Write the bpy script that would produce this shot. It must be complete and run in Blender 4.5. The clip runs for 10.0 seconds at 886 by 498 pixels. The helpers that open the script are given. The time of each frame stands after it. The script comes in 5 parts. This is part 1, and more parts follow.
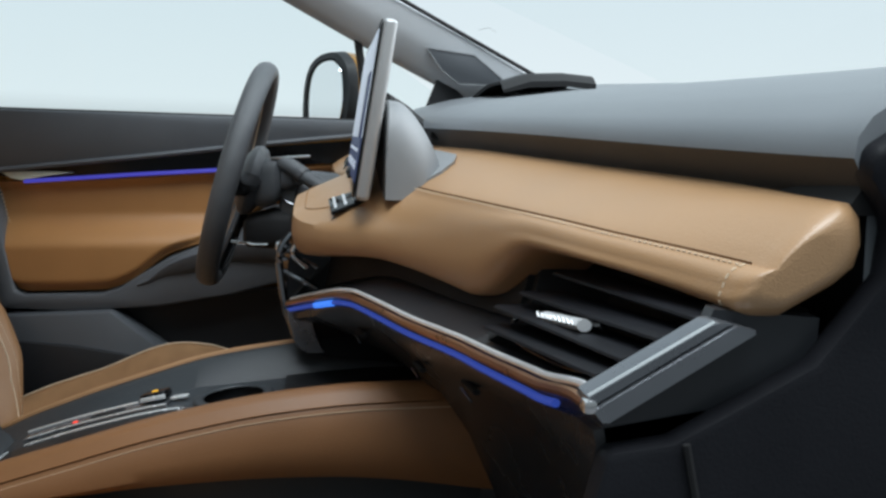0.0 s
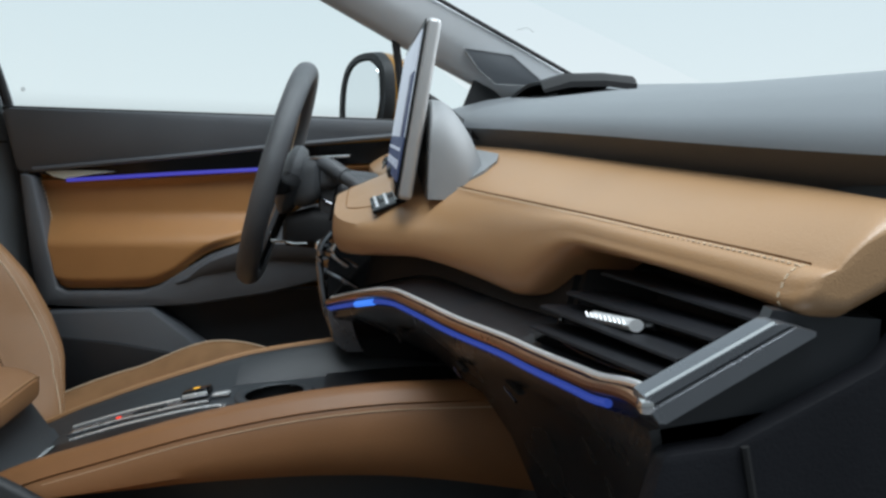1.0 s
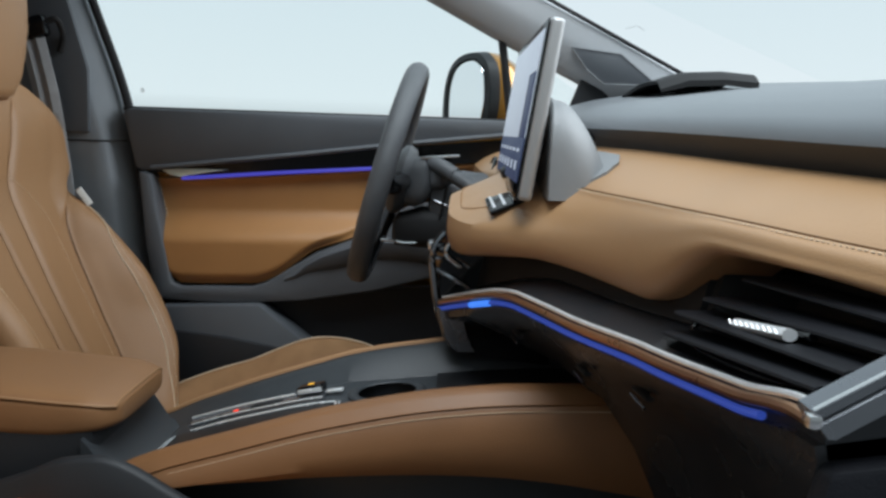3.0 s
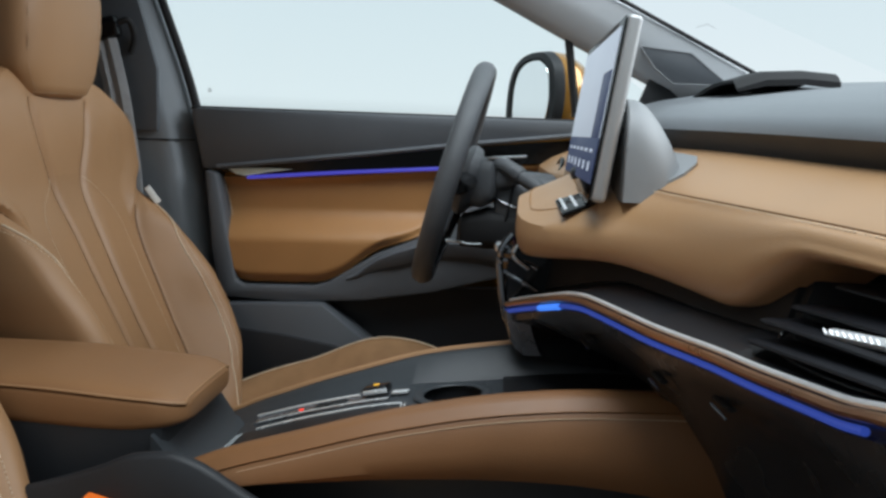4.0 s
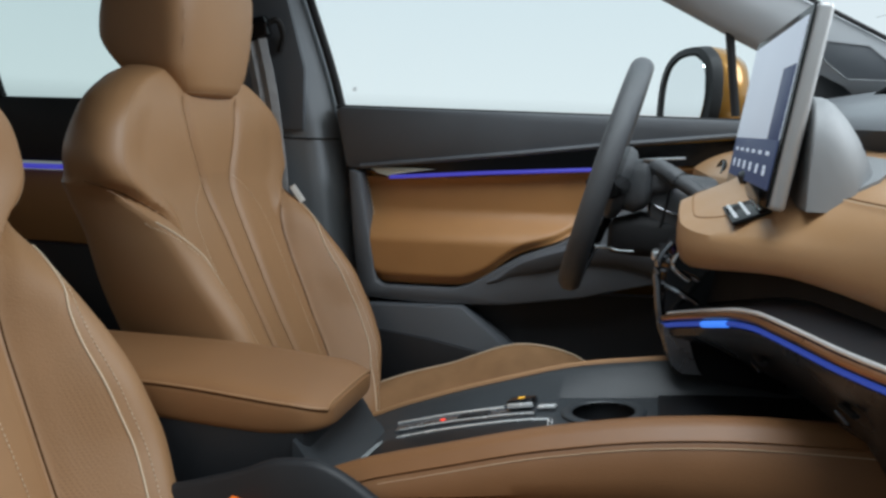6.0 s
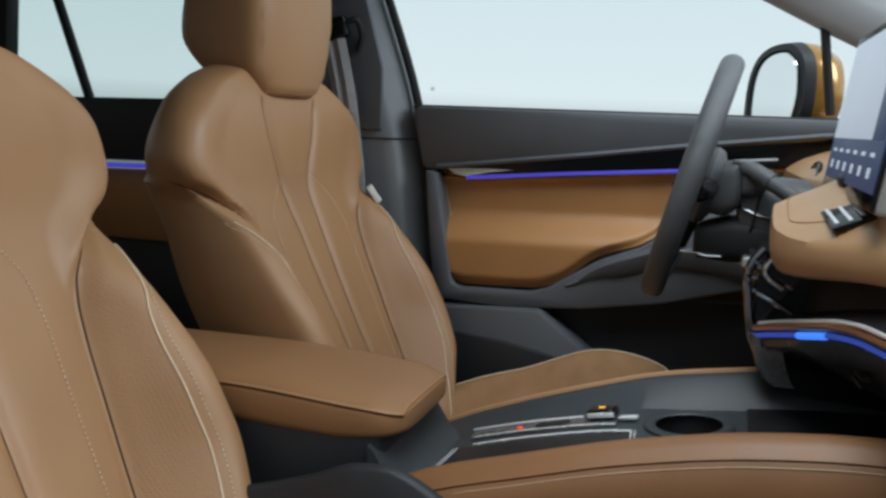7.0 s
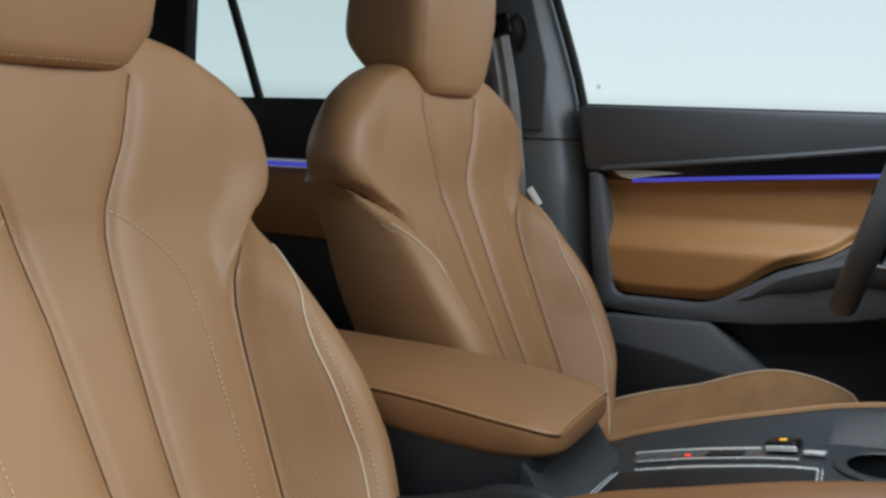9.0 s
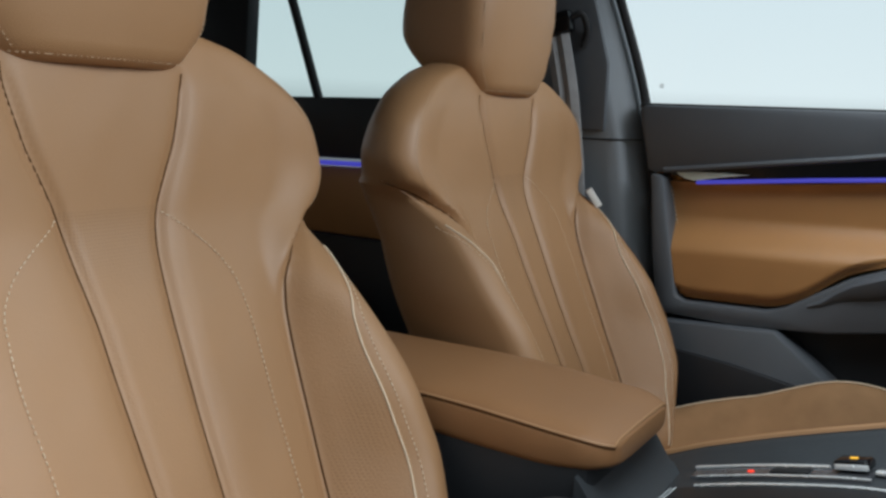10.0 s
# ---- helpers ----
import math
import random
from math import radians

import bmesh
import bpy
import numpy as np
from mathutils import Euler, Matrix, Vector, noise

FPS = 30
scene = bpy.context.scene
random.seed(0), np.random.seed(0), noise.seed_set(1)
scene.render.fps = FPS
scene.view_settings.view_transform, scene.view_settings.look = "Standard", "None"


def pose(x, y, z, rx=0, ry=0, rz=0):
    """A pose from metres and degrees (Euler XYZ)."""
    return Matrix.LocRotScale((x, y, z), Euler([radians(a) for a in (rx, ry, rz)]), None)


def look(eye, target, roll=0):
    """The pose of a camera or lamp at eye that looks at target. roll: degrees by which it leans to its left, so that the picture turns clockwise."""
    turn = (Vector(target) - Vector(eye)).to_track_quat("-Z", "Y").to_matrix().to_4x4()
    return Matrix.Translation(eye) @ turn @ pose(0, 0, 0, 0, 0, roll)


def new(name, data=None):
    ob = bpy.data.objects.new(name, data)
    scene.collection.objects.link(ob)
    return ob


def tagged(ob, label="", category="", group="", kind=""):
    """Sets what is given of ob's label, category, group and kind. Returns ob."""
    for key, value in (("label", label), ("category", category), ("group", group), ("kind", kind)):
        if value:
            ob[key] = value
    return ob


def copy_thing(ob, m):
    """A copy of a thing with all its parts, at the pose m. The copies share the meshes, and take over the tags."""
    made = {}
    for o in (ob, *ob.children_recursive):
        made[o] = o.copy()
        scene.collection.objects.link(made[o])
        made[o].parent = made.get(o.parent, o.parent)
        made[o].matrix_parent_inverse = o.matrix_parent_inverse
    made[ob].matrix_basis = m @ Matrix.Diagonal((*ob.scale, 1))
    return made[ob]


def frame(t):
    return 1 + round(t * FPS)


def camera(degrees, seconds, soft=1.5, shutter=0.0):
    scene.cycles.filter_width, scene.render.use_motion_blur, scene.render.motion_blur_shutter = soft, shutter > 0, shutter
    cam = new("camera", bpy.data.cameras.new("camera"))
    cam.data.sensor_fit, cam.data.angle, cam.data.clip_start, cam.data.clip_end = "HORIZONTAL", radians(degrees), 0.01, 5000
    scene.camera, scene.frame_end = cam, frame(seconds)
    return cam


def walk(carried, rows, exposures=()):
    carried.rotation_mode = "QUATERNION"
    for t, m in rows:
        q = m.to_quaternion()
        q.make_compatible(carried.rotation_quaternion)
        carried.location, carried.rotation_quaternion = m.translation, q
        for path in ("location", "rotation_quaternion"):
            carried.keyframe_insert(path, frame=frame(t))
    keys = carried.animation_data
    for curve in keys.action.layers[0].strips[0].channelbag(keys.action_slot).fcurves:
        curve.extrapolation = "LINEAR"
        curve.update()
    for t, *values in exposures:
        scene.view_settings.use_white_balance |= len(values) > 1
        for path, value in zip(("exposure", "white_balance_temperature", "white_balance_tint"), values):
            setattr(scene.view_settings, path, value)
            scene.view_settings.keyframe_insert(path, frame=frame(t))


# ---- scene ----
cam = camera(53.7, 10.0, soft=2.7, shutter=0.5)
PATH = [
    (0, (0.027, -1.018, 0.999), (0.284, 0.949, 0.741), 1.9),
    (0.5, (0.02, -1.018, 0.998), (0.247, 0.952, 0.74), 2.0),
    (1, (0.014, -1.016, 0.997), (0.204, 0.958, 0.739), 2.0),
    (1.5, (0.005, -1.014, 0.997), (0.152, 0.964, 0.737), 2.0),
    (2, (-0.004, -1.015, 0.997), (0.095, 0.966, 0.735), 2.0),
    (3.5, (-0.028, -1.003, 0.996), (-0.093, 0.978, 0.728), 2.2),
    (4, (-0.037, -0.996, 0.995), (-0.167, 0.981, 0.726), 2.3),
    (4.5, (-0.046, -0.987, 0.995), (-0.251, 0.984, 0.723), 2.3),
    (5, (-0.052, -0.974, 0.996), (-0.331, 0.987, 0.72), 2.4),
    (5.5, (-0.059, -0.96, 0.996), (-0.41, 0.988, 0.716), 2.4),
    (7, (-0.076, -0.924, 0.996), (-0.665, 0.965, 0.704), 2.3),
    (7.5, (-0.085, -0.914, 0.995), (-0.76, 0.945, 0.701), 2.3),
    (8, (-0.09, -0.901, 0.995), (-0.854, 0.923, 0.697), 2.3),
    (8.5, (-0.094, -0.887, 0.995), (-0.937, 0.901, 0.693), 2.4),
    (9, (-0.099, -0.874, 0.995), (-1.018, 0.876, 0.689), 2.3),
    (9.5, (-0.102, -0.861, 0.996), (-1.084, 0.853, 0.686), 2.3),
    (10, (-0.103, -0.85, 0.996), (-1.142, 0.83, 0.683), 2.3),
]
walk(cam, [(t, look(eye, target, roll)) for t, eye, target, roll in PATH])

# ---- light ----
world = bpy.data.worlds.new("studio")
scene.world = world
world.use_nodes = True
wn, wl = world.node_tree.nodes, world.node_tree.links
wn.clear()
w_out, w_bg = wn.new("ShaderNodeOutputWorld"), wn.new("ShaderNodeBackground")
w_co, w_sep, w_ramp = wn.new("ShaderNodeTexCoord"), wn.new("ShaderNodeSeparateXYZ"), wn.new("ShaderNodeValToRGB")
w_ramp.color_ramp.elements[0].position, w_ramp.color_ramp.elements[0].color = 0.47, (0.020, 0.021, 0.022, 1)
w_ramp.color_ramp.elements[1].position, w_ramp.color_ramp.elements[1].color = 0.515, (0.78, 0.88, 0.92, 1)
w_top = w_ramp.color_ramp.elements.new(0.62)
w_top.color = (0.66, 0.79, 0.86, 1)
w_map, w_side, w_mul = wn.new("ShaderNodeMapRange"), wn.new("ShaderNodeMapRange"), wn.new("ShaderNodeVectorMath")
w_map.inputs[1].default_value, w_map.inputs[2].default_value = -1, 1
w_side.interpolation_type = "SMOOTHSTEP"
w_side.inputs[1].default_value, w_side.inputs[2].default_value = -0.75, 0.35
w_side.inputs[3].default_value, w_side.inputs[4].default_value = 0.24, 1.0
w_mul.operation = "SCALE"
wl.new(w_co.outputs["Generated"], w_sep.inputs[0])
wl.new(w_sep.outputs["Z"], w_map.inputs[0])
wl.new(w_sep.outputs["Y"], w_side.inputs[0])
wl.new(w_map.outputs[0], w_ramp.inputs[0])
wl.new(w_ramp.outputs[0], w_mul.inputs[0])
w_up, w_max = wn.new("ShaderNodeMapRange"), wn.new("ShaderNodeMath")
w_up.interpolation_type = "SMOOTHSTEP"
w_up.inputs[1].default_value, w_up.inputs[2].default_value, w_up.inputs[4].default_value = 0.15, 0.75, 1.0
w_max.operation = "MAXIMUM"
wl.new(w_sep.outputs["Z"], w_up.inputs[0])
wl.new(w_side.outputs[0], w_max.inputs[0])
wl.new(w_up.outputs[0], w_max.inputs[1])
wl.new(w_max.outputs[0], w_mul.inputs["Scale"])
wl.new(w_mul.outputs[0], w_bg.inputs["Color"])
w_bg.inputs["Strength"].default_value = 1.0
wl.new(w_bg.outputs[0], w_out.inputs[0])


def softbox(name, eye, target, sx, sy, watts, color):
    data = bpy.data.lights.new(name, "AREA")
    data.shape, data.size, data.size_y, data.energy, data.color = "RECTANGLE", sx, sy, watts, color
    ob = new(name, data)
    ob.matrix_world = look(eye, target)
    return ob


# the studio's big soft lamps: one over the open door, one over the windscreen
softbox("studio_lamp_door", (0.20, -1.1, 4.2), (0.1, -0.2, 0.9), 2.4, 2.2, 135, (0.88, 0.95, 1.0))
softbox("studio_lamp_front", (3.4, 0.2, 3.0), (0.0, 0, 0.9), 2.5, 2.5, 150, (0.88, 0.95, 1.0))


# ---- materials ----
def material(name, color, rough=0.5, metal=0.0, vary=0.15, scale=30.0, bump=0.0, bump_scale=400.0, coat=0.0, cells=False, spec=0.5, second=None):
    m = bpy.data.materials.new(name)
    m.use_nodes = True
    n, l = m.node_tree.nodes, m.node_tree.links
    b = n["Principled BSDF"]
    b.inputs["Roughness"].default_value, b.inputs["Metallic"].default_value = rough, metal
    b.inputs["Specular IOR Level"].default_value = spec
    if coat:
        b.inputs["Coat Weight"].default_value, b.inputs["Coat Roughness"].default_value = coat, 0.05
    co = n.new("ShaderNodeTexCoord")
    big, fine = n.new("ShaderNodeTexNoise"), n.new("ShaderNodeTexNoise")
    big.inputs["Scale"].default_value, fine.inputs["Scale"].default_value = scale / 5, scale
    for t in (big, fine):
        t.inputs["Detail"].default_value = 5
        l.new(co.outputs["Object"], t.inputs["Vector"])
    add = n.new("ShaderNodeMath")
    add.operation = "ADD"
    l.new(big.outputs[0], add.inputs[0])
    l.new(fine.outputs[0], add.inputs[1])
    ramp = n.new("ShaderNodeValToRGB")
    lo = second or tuple(c * (1 - vary) for c in color)
    ramp.color_ramp.elements[0].position, ramp.color_ramp.elements[0].color = 0.35, (*lo, 1)
    ramp.color_ramp.elements[1].position, ramp.color_ramp.elements[1].color = 0.65, (*(min(1, c * (1 + vary * 0.6)) for c in color), 1)
    half = n.new("ShaderNodeMath")
    half.operation, half.inputs[1].default_value = "MULTIPLY", 0.5
    l.new(add.outputs[0], half.inputs[0])
    l.new(half.outputs[0], ramp.inputs[0])
    l.new(ramp.outputs[0], b.inputs["Base Color"])
    rr = n.new("ShaderNodeMapRange")
    rr.inputs[3].default_value, rr.inputs[4].default_value = max(0.02, rough - 0.07), min(1, rough + 0.07)
    l.new(fine.outputs[0], rr.inputs[0])
    l.new(rr.outputs[0], b.inputs["Roughness"])
    if bump:
        bn = n.new("ShaderNodeBump")
        bn.inputs["Strength"].default_value, bn.inputs["Distance"].default_value = bump, 0.001
        if cells:
            g = n.new("ShaderNodeTexVoronoi")
            g.inputs["Scale"].default_value = bump_scale
            l.new(co.outputs["Object"], g.inputs["Vector"])
            l.new(g.outputs["Distance"], bn.inputs["Height"])
        else:
            g = n.new("ShaderNodeTexNoise")
            g.inputs["Scale"].default_value, g.inputs["Detail"].default_value = bump_scale, 4
            l.new(co.outputs["Object"], g.inputs["Vector"])
            l.new(g.outputs[0], bn.inputs["Height"])
        l.new(bn.outputs[0], b.inputs["Normal"])
    return m


def perforated(name, color, rough):
    """Leather with rows of small punched holes."""
    m = material(name, color, rough, bump=0.25, bump_scale=500, cells=True, vary=0.08, scale=12)
    n, l = m.node_tree.nodes, m.node_tree.links
    b = n["Principled BSDF"]
    co, mp, v = n.new("ShaderNodeTexCoord"), n.new("ShaderNodeMapping"), n.new("ShaderNodeTexVoronoi")
    mp.inputs["Rotation"].default_value = (0, 0, 0.0)
    mp.inputs["Scale"].default_value = (0.02, 1, 1)
    v.inputs["Scale"].default_value, v.inputs["Randomness"].default_value = 330, 0.0
    l.new(co.outputs["Object"], mp.inputs[0])
    l.new(mp.outputs[0], v.inputs["Vector"])
    step = n.new("ShaderNodeMapRange")
    step.inputs[1].default_value, step.inputs[2].default_value = 0.16, 0.30
    l.new(v.outputs["Distance"], step.inputs[0])
    mix = n.new("ShaderNodeMix")
    mix.data_type = "RGBA"
    src = b.inputs["Base Color"].links[0].from_socket
    mix.inputs[6].default_value = (*(c * 0.72 for c in color), 1)
    l.new(step.outputs[0], mix.inputs[0])
    l.new(src, mix.inputs[7])
    l.new(mix.outputs[2], b.inputs["Base Color"])
    return m


def glowing(name, color, strength):
    m = bpy.data.materials.new(name)
    m.use_nodes = True
    b = m.node_tree.nodes["Principled BSDF"]
    b.inputs["Base Color"].default_value = (*(c * 0.3 for c in color), 1)
    b.inputs["Emission Color"].default_value = (*color, 1)
    b.inputs["Emission Strength"].default_value = strength
    return m


def glass(name, tint, rough=0.0):
    m = bpy.data.materials.new(name)
    m.use_nodes = True
    n, l = m.node_tree.nodes, m.node_tree.links
    n.clear()
    o, mix = n.new("ShaderNodeOutputMaterial"), n.new("ShaderNodeMixShader")
    tr, gl = n.new("ShaderNodeBsdfTransparent"), n.new("ShaderNodeBsdfGlossy")
    tr.inputs[0].default_value, gl.inputs["Roughness"].default_value = (*tint, 1), rough
    mix.inputs[0].default_value = 0.012
    l.new(tr.outputs[0], mix.inputs[1])
    l.new(gl.outputs[0], mix.inputs[2])
    l.new(mix.outputs[0], o.inputs[0])
    return m


TAN = (0.362, 0.196, 0.092)
TAN_DOOR = (0.40, 0.195, 0.070)
M = dict(
    tan=material("tan_leather", TAN, 0.47, bump=0.15, bump_scale=900, cells=True, vary=0.07, scale=9, spec=0.5),
    tan_door=material("tan_door_leather", TAN_DOOR, 0.42, bump=0.3, bump_scale=650, cells=True, vary=0.08, scale=14, spec=0.45),
    # knee pad leather: the tan darkened, so its shade sits in the colour
    tan_shaded=material("tan_knee_leather_shaded", (0.215, 0.099, 0.040), 0.45, bump=0.2, bump_scale=800, cells=True, vary=0.10, scale=12, spec=0.45),
    tan_arm=material("tan_arm_leather", (0.285, 0.140, 0.060), 0.48, bump=0.2, bump_scale=800, cells=True, vary=0.08, scale=12, spec=0.45),
    tan_perf=perforated("tan_perforated_leather", TAN, 0.5),
    suede=material("tan_suede", (0.33, 0.185, 0.09), 0.8, bump=0.3, bump_scale=900, vary=0.2, scale=22, spec=0.2),
    seam=material("seam_groove", (0.10, 0.048, 0.021), 0.9, vary=0.1, spec=0.05),
    thread=material("pale_thread", (0.72, 0.58, 0.42), 0.7, vary=0.1, scale=300, bump=0.4, bump_scale=1500),
    grey=material("grey_soft_plastic", (0.088, 0.096, 0.107), 0.48, bump=0.3, bump_scale=900, cells=True, vary=0.12, scale=10),
    dtop=material("dash_top_plastic", (0.165, 0.178, 0.192), 0.36, bump=0.12, bump_scale=1500, cells=True, vary=0.08, scale=10, spec=0.6),
    dark=material("dark_plastic", (0.014, 0.015, 0.0175), 0.5, bump=0.3, bump_scale=700, vary=0.2, scale=14),
    jamb=material("jamb_plastic", (0.012, 0.0125, 0.0155), 0.5, spec=0.15, bump=0.3, bump_scale=700, vary=0.2, scale=14),
    frame=material("screen_frame_metal", (0.50, 0.50, 0.50), 0.38, metal=0.4, vary=0.05, scale=40),
    trimsteel=material("dark_metal_trim", (0.22, 0.23, 0.25), 0.28, metal=0.75, vary=0.10, scale=20),
    strip=material("brushed_strip", (0.86, 0.87, 0.88), 0.36, metal=0.5, vary=0.05, scale=60),
    rail=material("bright_rail", (0.90, 0.92, 0.92), 0.26, metal=0.5, vary=0.04, scale=60),
    pillar=material("pillar_trim_grey", (0.20, 0.22, 0.24), 0.55, bump=0.3, bump_scale=900, cells=True, vary=0.08, scale=10),
    pod=material("pod_grey", (0.27, 0.28, 0.29), 0.45, bump=0.25, bump_scale=1200, cells=True, vary=0.08, scale=10),
    pad=material("tan_dash_leather", (0.470, 0.272, 0.135), 0.36, bump=0.2, bump_scale=900, cells=True, vary=0.06, scale=9, spec=0.9),
    fine_thread=material("fine_thread", (0.52, 0.38, 0.25), 0.7, vary=0.1, scale=300),
    column=material("column_plastic", (0.085, 0.090, 0.097), 0.36, bump=0.3, bump_scale=900, cells=True, vary=0.12, scale=20),
    console=material("console_plastic", (0.033, 0.038, 0.043), 0.42, bump=0.25, bump_scale=900, cells=True, vary=0.12, scale=10),
    con_side=material("console_side_plastic", (0.017, 0.0185, 0.0215), 0.5, spec=0.4, bump=0.3, bump_scale=700, vary=0.2, scale=14),
    cover=material("satin_black_cover", (0.012, 0.0125, 0.014), 0.38, spec=0.3, vary=0.15, scale=10),
    pale_trim=material("pale_pillar_trim", (0.52, 0.54, 0.56), 0.5, bump=0.25, bump_scale=900, cells=True, vary=0.06, scale=10),
    decor=material("satin_black_decor", (0.020, 0.022, 0.026), 0.32, spec=0.7, vary=0.15, scale=8),
    low_dash=material("lower_dash_plastic", (0.034, 0.034, 0.036), 0.26, spec=0.7, bump=0.1, bump_scale=900, vary=0.15, scale=14),
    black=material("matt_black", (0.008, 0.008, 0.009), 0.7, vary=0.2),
    gloss=material("piano_black", (0.006, 0.006, 0.007), 0.14, vary=0.15, scale=8, coat=0.06, spec=0.3),
    chrome=material("satin_chrome", (0.80, 0.80, 0.80), 0.24, metal=1.0, vary=0.04),
    steel=material("dark_chrome", (0.32, 0.33, 0.35), 0.22, metal=1.0, vary=0.08),
    copper=material("copper_trim", (0.72, 0.42, 0.25), 0.30, metal=1.0, vary=0.06),
    wheel=material("wheel_leather", (0.092, 0.098, 0.105), 0.42, bump=0.5, bump_scale=800, cells=True, vary=0.15, scale=30),
    carpet=material("dark_carpet", (0.012, 0.012, 0.013), 0.95, bump=0.8, bump_scale=500, vary=0.3, scale=60),
    belt=material("seat_belt_webbing", (0.34, 0.345, 0.355), 0.6, bump=0.5, bump_scale=900, vary=0.15, scale=60),
    liner=material("headliner", (0.16, 0.16, 0.165), 0.9, bump=0.4, bump_scale=600, vary=0.08),
    paint=material("amber_paint", (0.42, 0.19, 0.025), 0.22, metal=0.5, vary=0.10, scale=40, coat=1.0),
    white=material("white_tag", (0.75, 0.75, 0.72), 0.7, vary=0.05),
    mirror=material("mirror_glass", (0.85, 0.87, 0.88), 0.03, metal=1.0, vary=0.01),
    studio=material("studio_white", (0.10, 0.10, 0.105), 0.6, vary=0.08, scale=1.0, bump=0.1, bump_scale=40),
    blue=glowing("ambient_blue", (0.05, 0.11, 0.62), 0.42),
    violet=glowing("ambient_violet", (0.08, 0.08, 0.62), 0.65),
    bluehot=glowing("ambient_blue_bright", (0.06, 0.25, 1.0), 0.95),
    red=glowing("red_light", (1.0, 0.05, 0.02), 1.2),
    orange=glowing("orange_button", (1.0, 0.20, 0.02), 0.5),
    amber=glowing("amber_symbol", (1.0, 0.55, 0.05), 1.0),
    ui=glowing("screen_pale", (0.62, 0.72, 0.85), 0.55),
    uidark=glowing("screen_dark_blue", (0.045, 0.065, 0.14), 0.6),
    uidot=glowing("screen_symbol", (0.7, 0.8, 0.95), 0.5),
    pane=glass("window_glass", (0.965, 0.985, 0.985)),
    tinted=glass("tinted_glass", (0.84, 0.89, 0.88)),
    mint=material("door_handle_metal", (0.72, 0.82, 0.77), 0.22, metal=0.0, vary=0.08),
)


# ---- shaping helpers ----
def finish(name, bm, mat, parent=None, label="", smooth=True):
    me = bpy.data.meshes.new(name)
    bmesh.ops.recalc_face_normals(bm, faces=bm.faces)
    bm.to_mesh(me)
    bm.free()
    for p in me.polygons:
        p.use_smooth = smooth
    for one in mat if isinstance(mat, (list, tuple)) else [mat]:
        me.materials.append(one)
    ob = new(name, me)
    if smooth:
        me.set_sharp_from_angle(angle=radians(42))
    if parent is not None:
        ob.parent = parent
        ob.matrix_parent_inverse = parent.matrix_world.inverted()
    if label:
        ob["label"] = label
    return ob


def part(name, bm, mat, parent, label="", smooth=True):
    ob = finish(name, bm, mat, parent, label, smooth)
    if name == "stitching":
        tagged(ob, kind="stuff")
    return ob


def empty(name, at=(0, 0, 0)):
    ob = new(name)
    ob.matrix_world = Matrix.Translation(at)
    bpy.context.view_layer.update()
    return ob


def along(table, v):
    """Smooth value from a table of (place, value), places rising."""
    xs, ys = [a for a, _ in table], [b for _, b in table]
    if v <= xs[0]:
        return ys[0]
    if v >= xs[-1]:
        return ys[-1]
    i = max(k for k in range(len(xs) - 1) if xs[k] <= v)

    def slope(k):
        if k == 0 or k == len(xs) - 1:
            return 0.0 if len(xs) > 2 else (ys[1] - ys[0]) / (xs[1] - xs[0])
        a, b = (ys[k] - ys[k - 1]) / (xs[k] - xs[k - 1]), (ys[k + 1] - ys[k]) / (xs[k + 1] - xs[k])
        return 0.0 if a * b <= 0 else 2 * a * b / (a + b)

    h = xs[i + 1] - xs[i]
    t = (v - xs[i]) / h
    return (2 * t**3 - 3 * t**2 + 1) * ys[i] + (t**3 - 2 * t**2 + t) * h * slope(i) + (-2 * t**3 + 3 * t**2) * ys[i + 1] + (t**3 - t**2) * h * slope(i + 1)


def curve(points, steps=8, closed=False):
    """Catmull-Rom through the points."""
    p = [Vector(q) for q in points]
    n = len(p)
    out = []
    for i in range(n if closed else n - 1):
        a, b, c, d = (p[(i + k) % n] if closed else p[min(max(i + k, 0), n - 1)] for k in (-1, 0, 1, 2))
        for s in range(steps):
            t = s / steps
            out.append(0.5 * (2 * b + (c - a) * t + (2 * a - 5 * b + 4 * c - d) * t * t + (3 * b - a - 3 * c + d) * t**3))
    return out if closed else out + [p[-1]]


def loft(rings, closed=True, caps=True, bm=None):
    bm = bm or bmesh.new()
    grid = [[bm.verts.new(q) for q in ring] for ring in rings]
    n = len(grid[0])
    for a, b in zip(grid, grid[1:]):
        for k in range(n if closed else n - 1):
            bm.faces.new((a[k], a[(k + 1) % n], b[(k + 1) % n], b[k]))
    if closed and caps:
        bm.faces.new(grid[0][::-1])
        bm.faces.new(grid[-1])
    return bm


def tube(points, r, sides=8, bm=None, flat=1.0):
    pts = [Vector(q) for q in points]
    rings = []
    up = Vector((0, 0, 1))
    for i, q in enumerate(pts):
        d = (pts[min(i + 1, len(pts) - 1)] - pts[max(i - 1, 0)]).normalized()
        s = d.cross(up)
        s = s.normalized() if s.length > 0.05 else Vector((0, 1, 0))
        u = s.cross(d).normalized()
        rings.append([q + r * (math.cos(2 * math.pi * k / sides) * s + flat * math.sin(2 * math.pi * k / sides) * u) for k in range(sides)])
    return loft(rings, bm=bm)


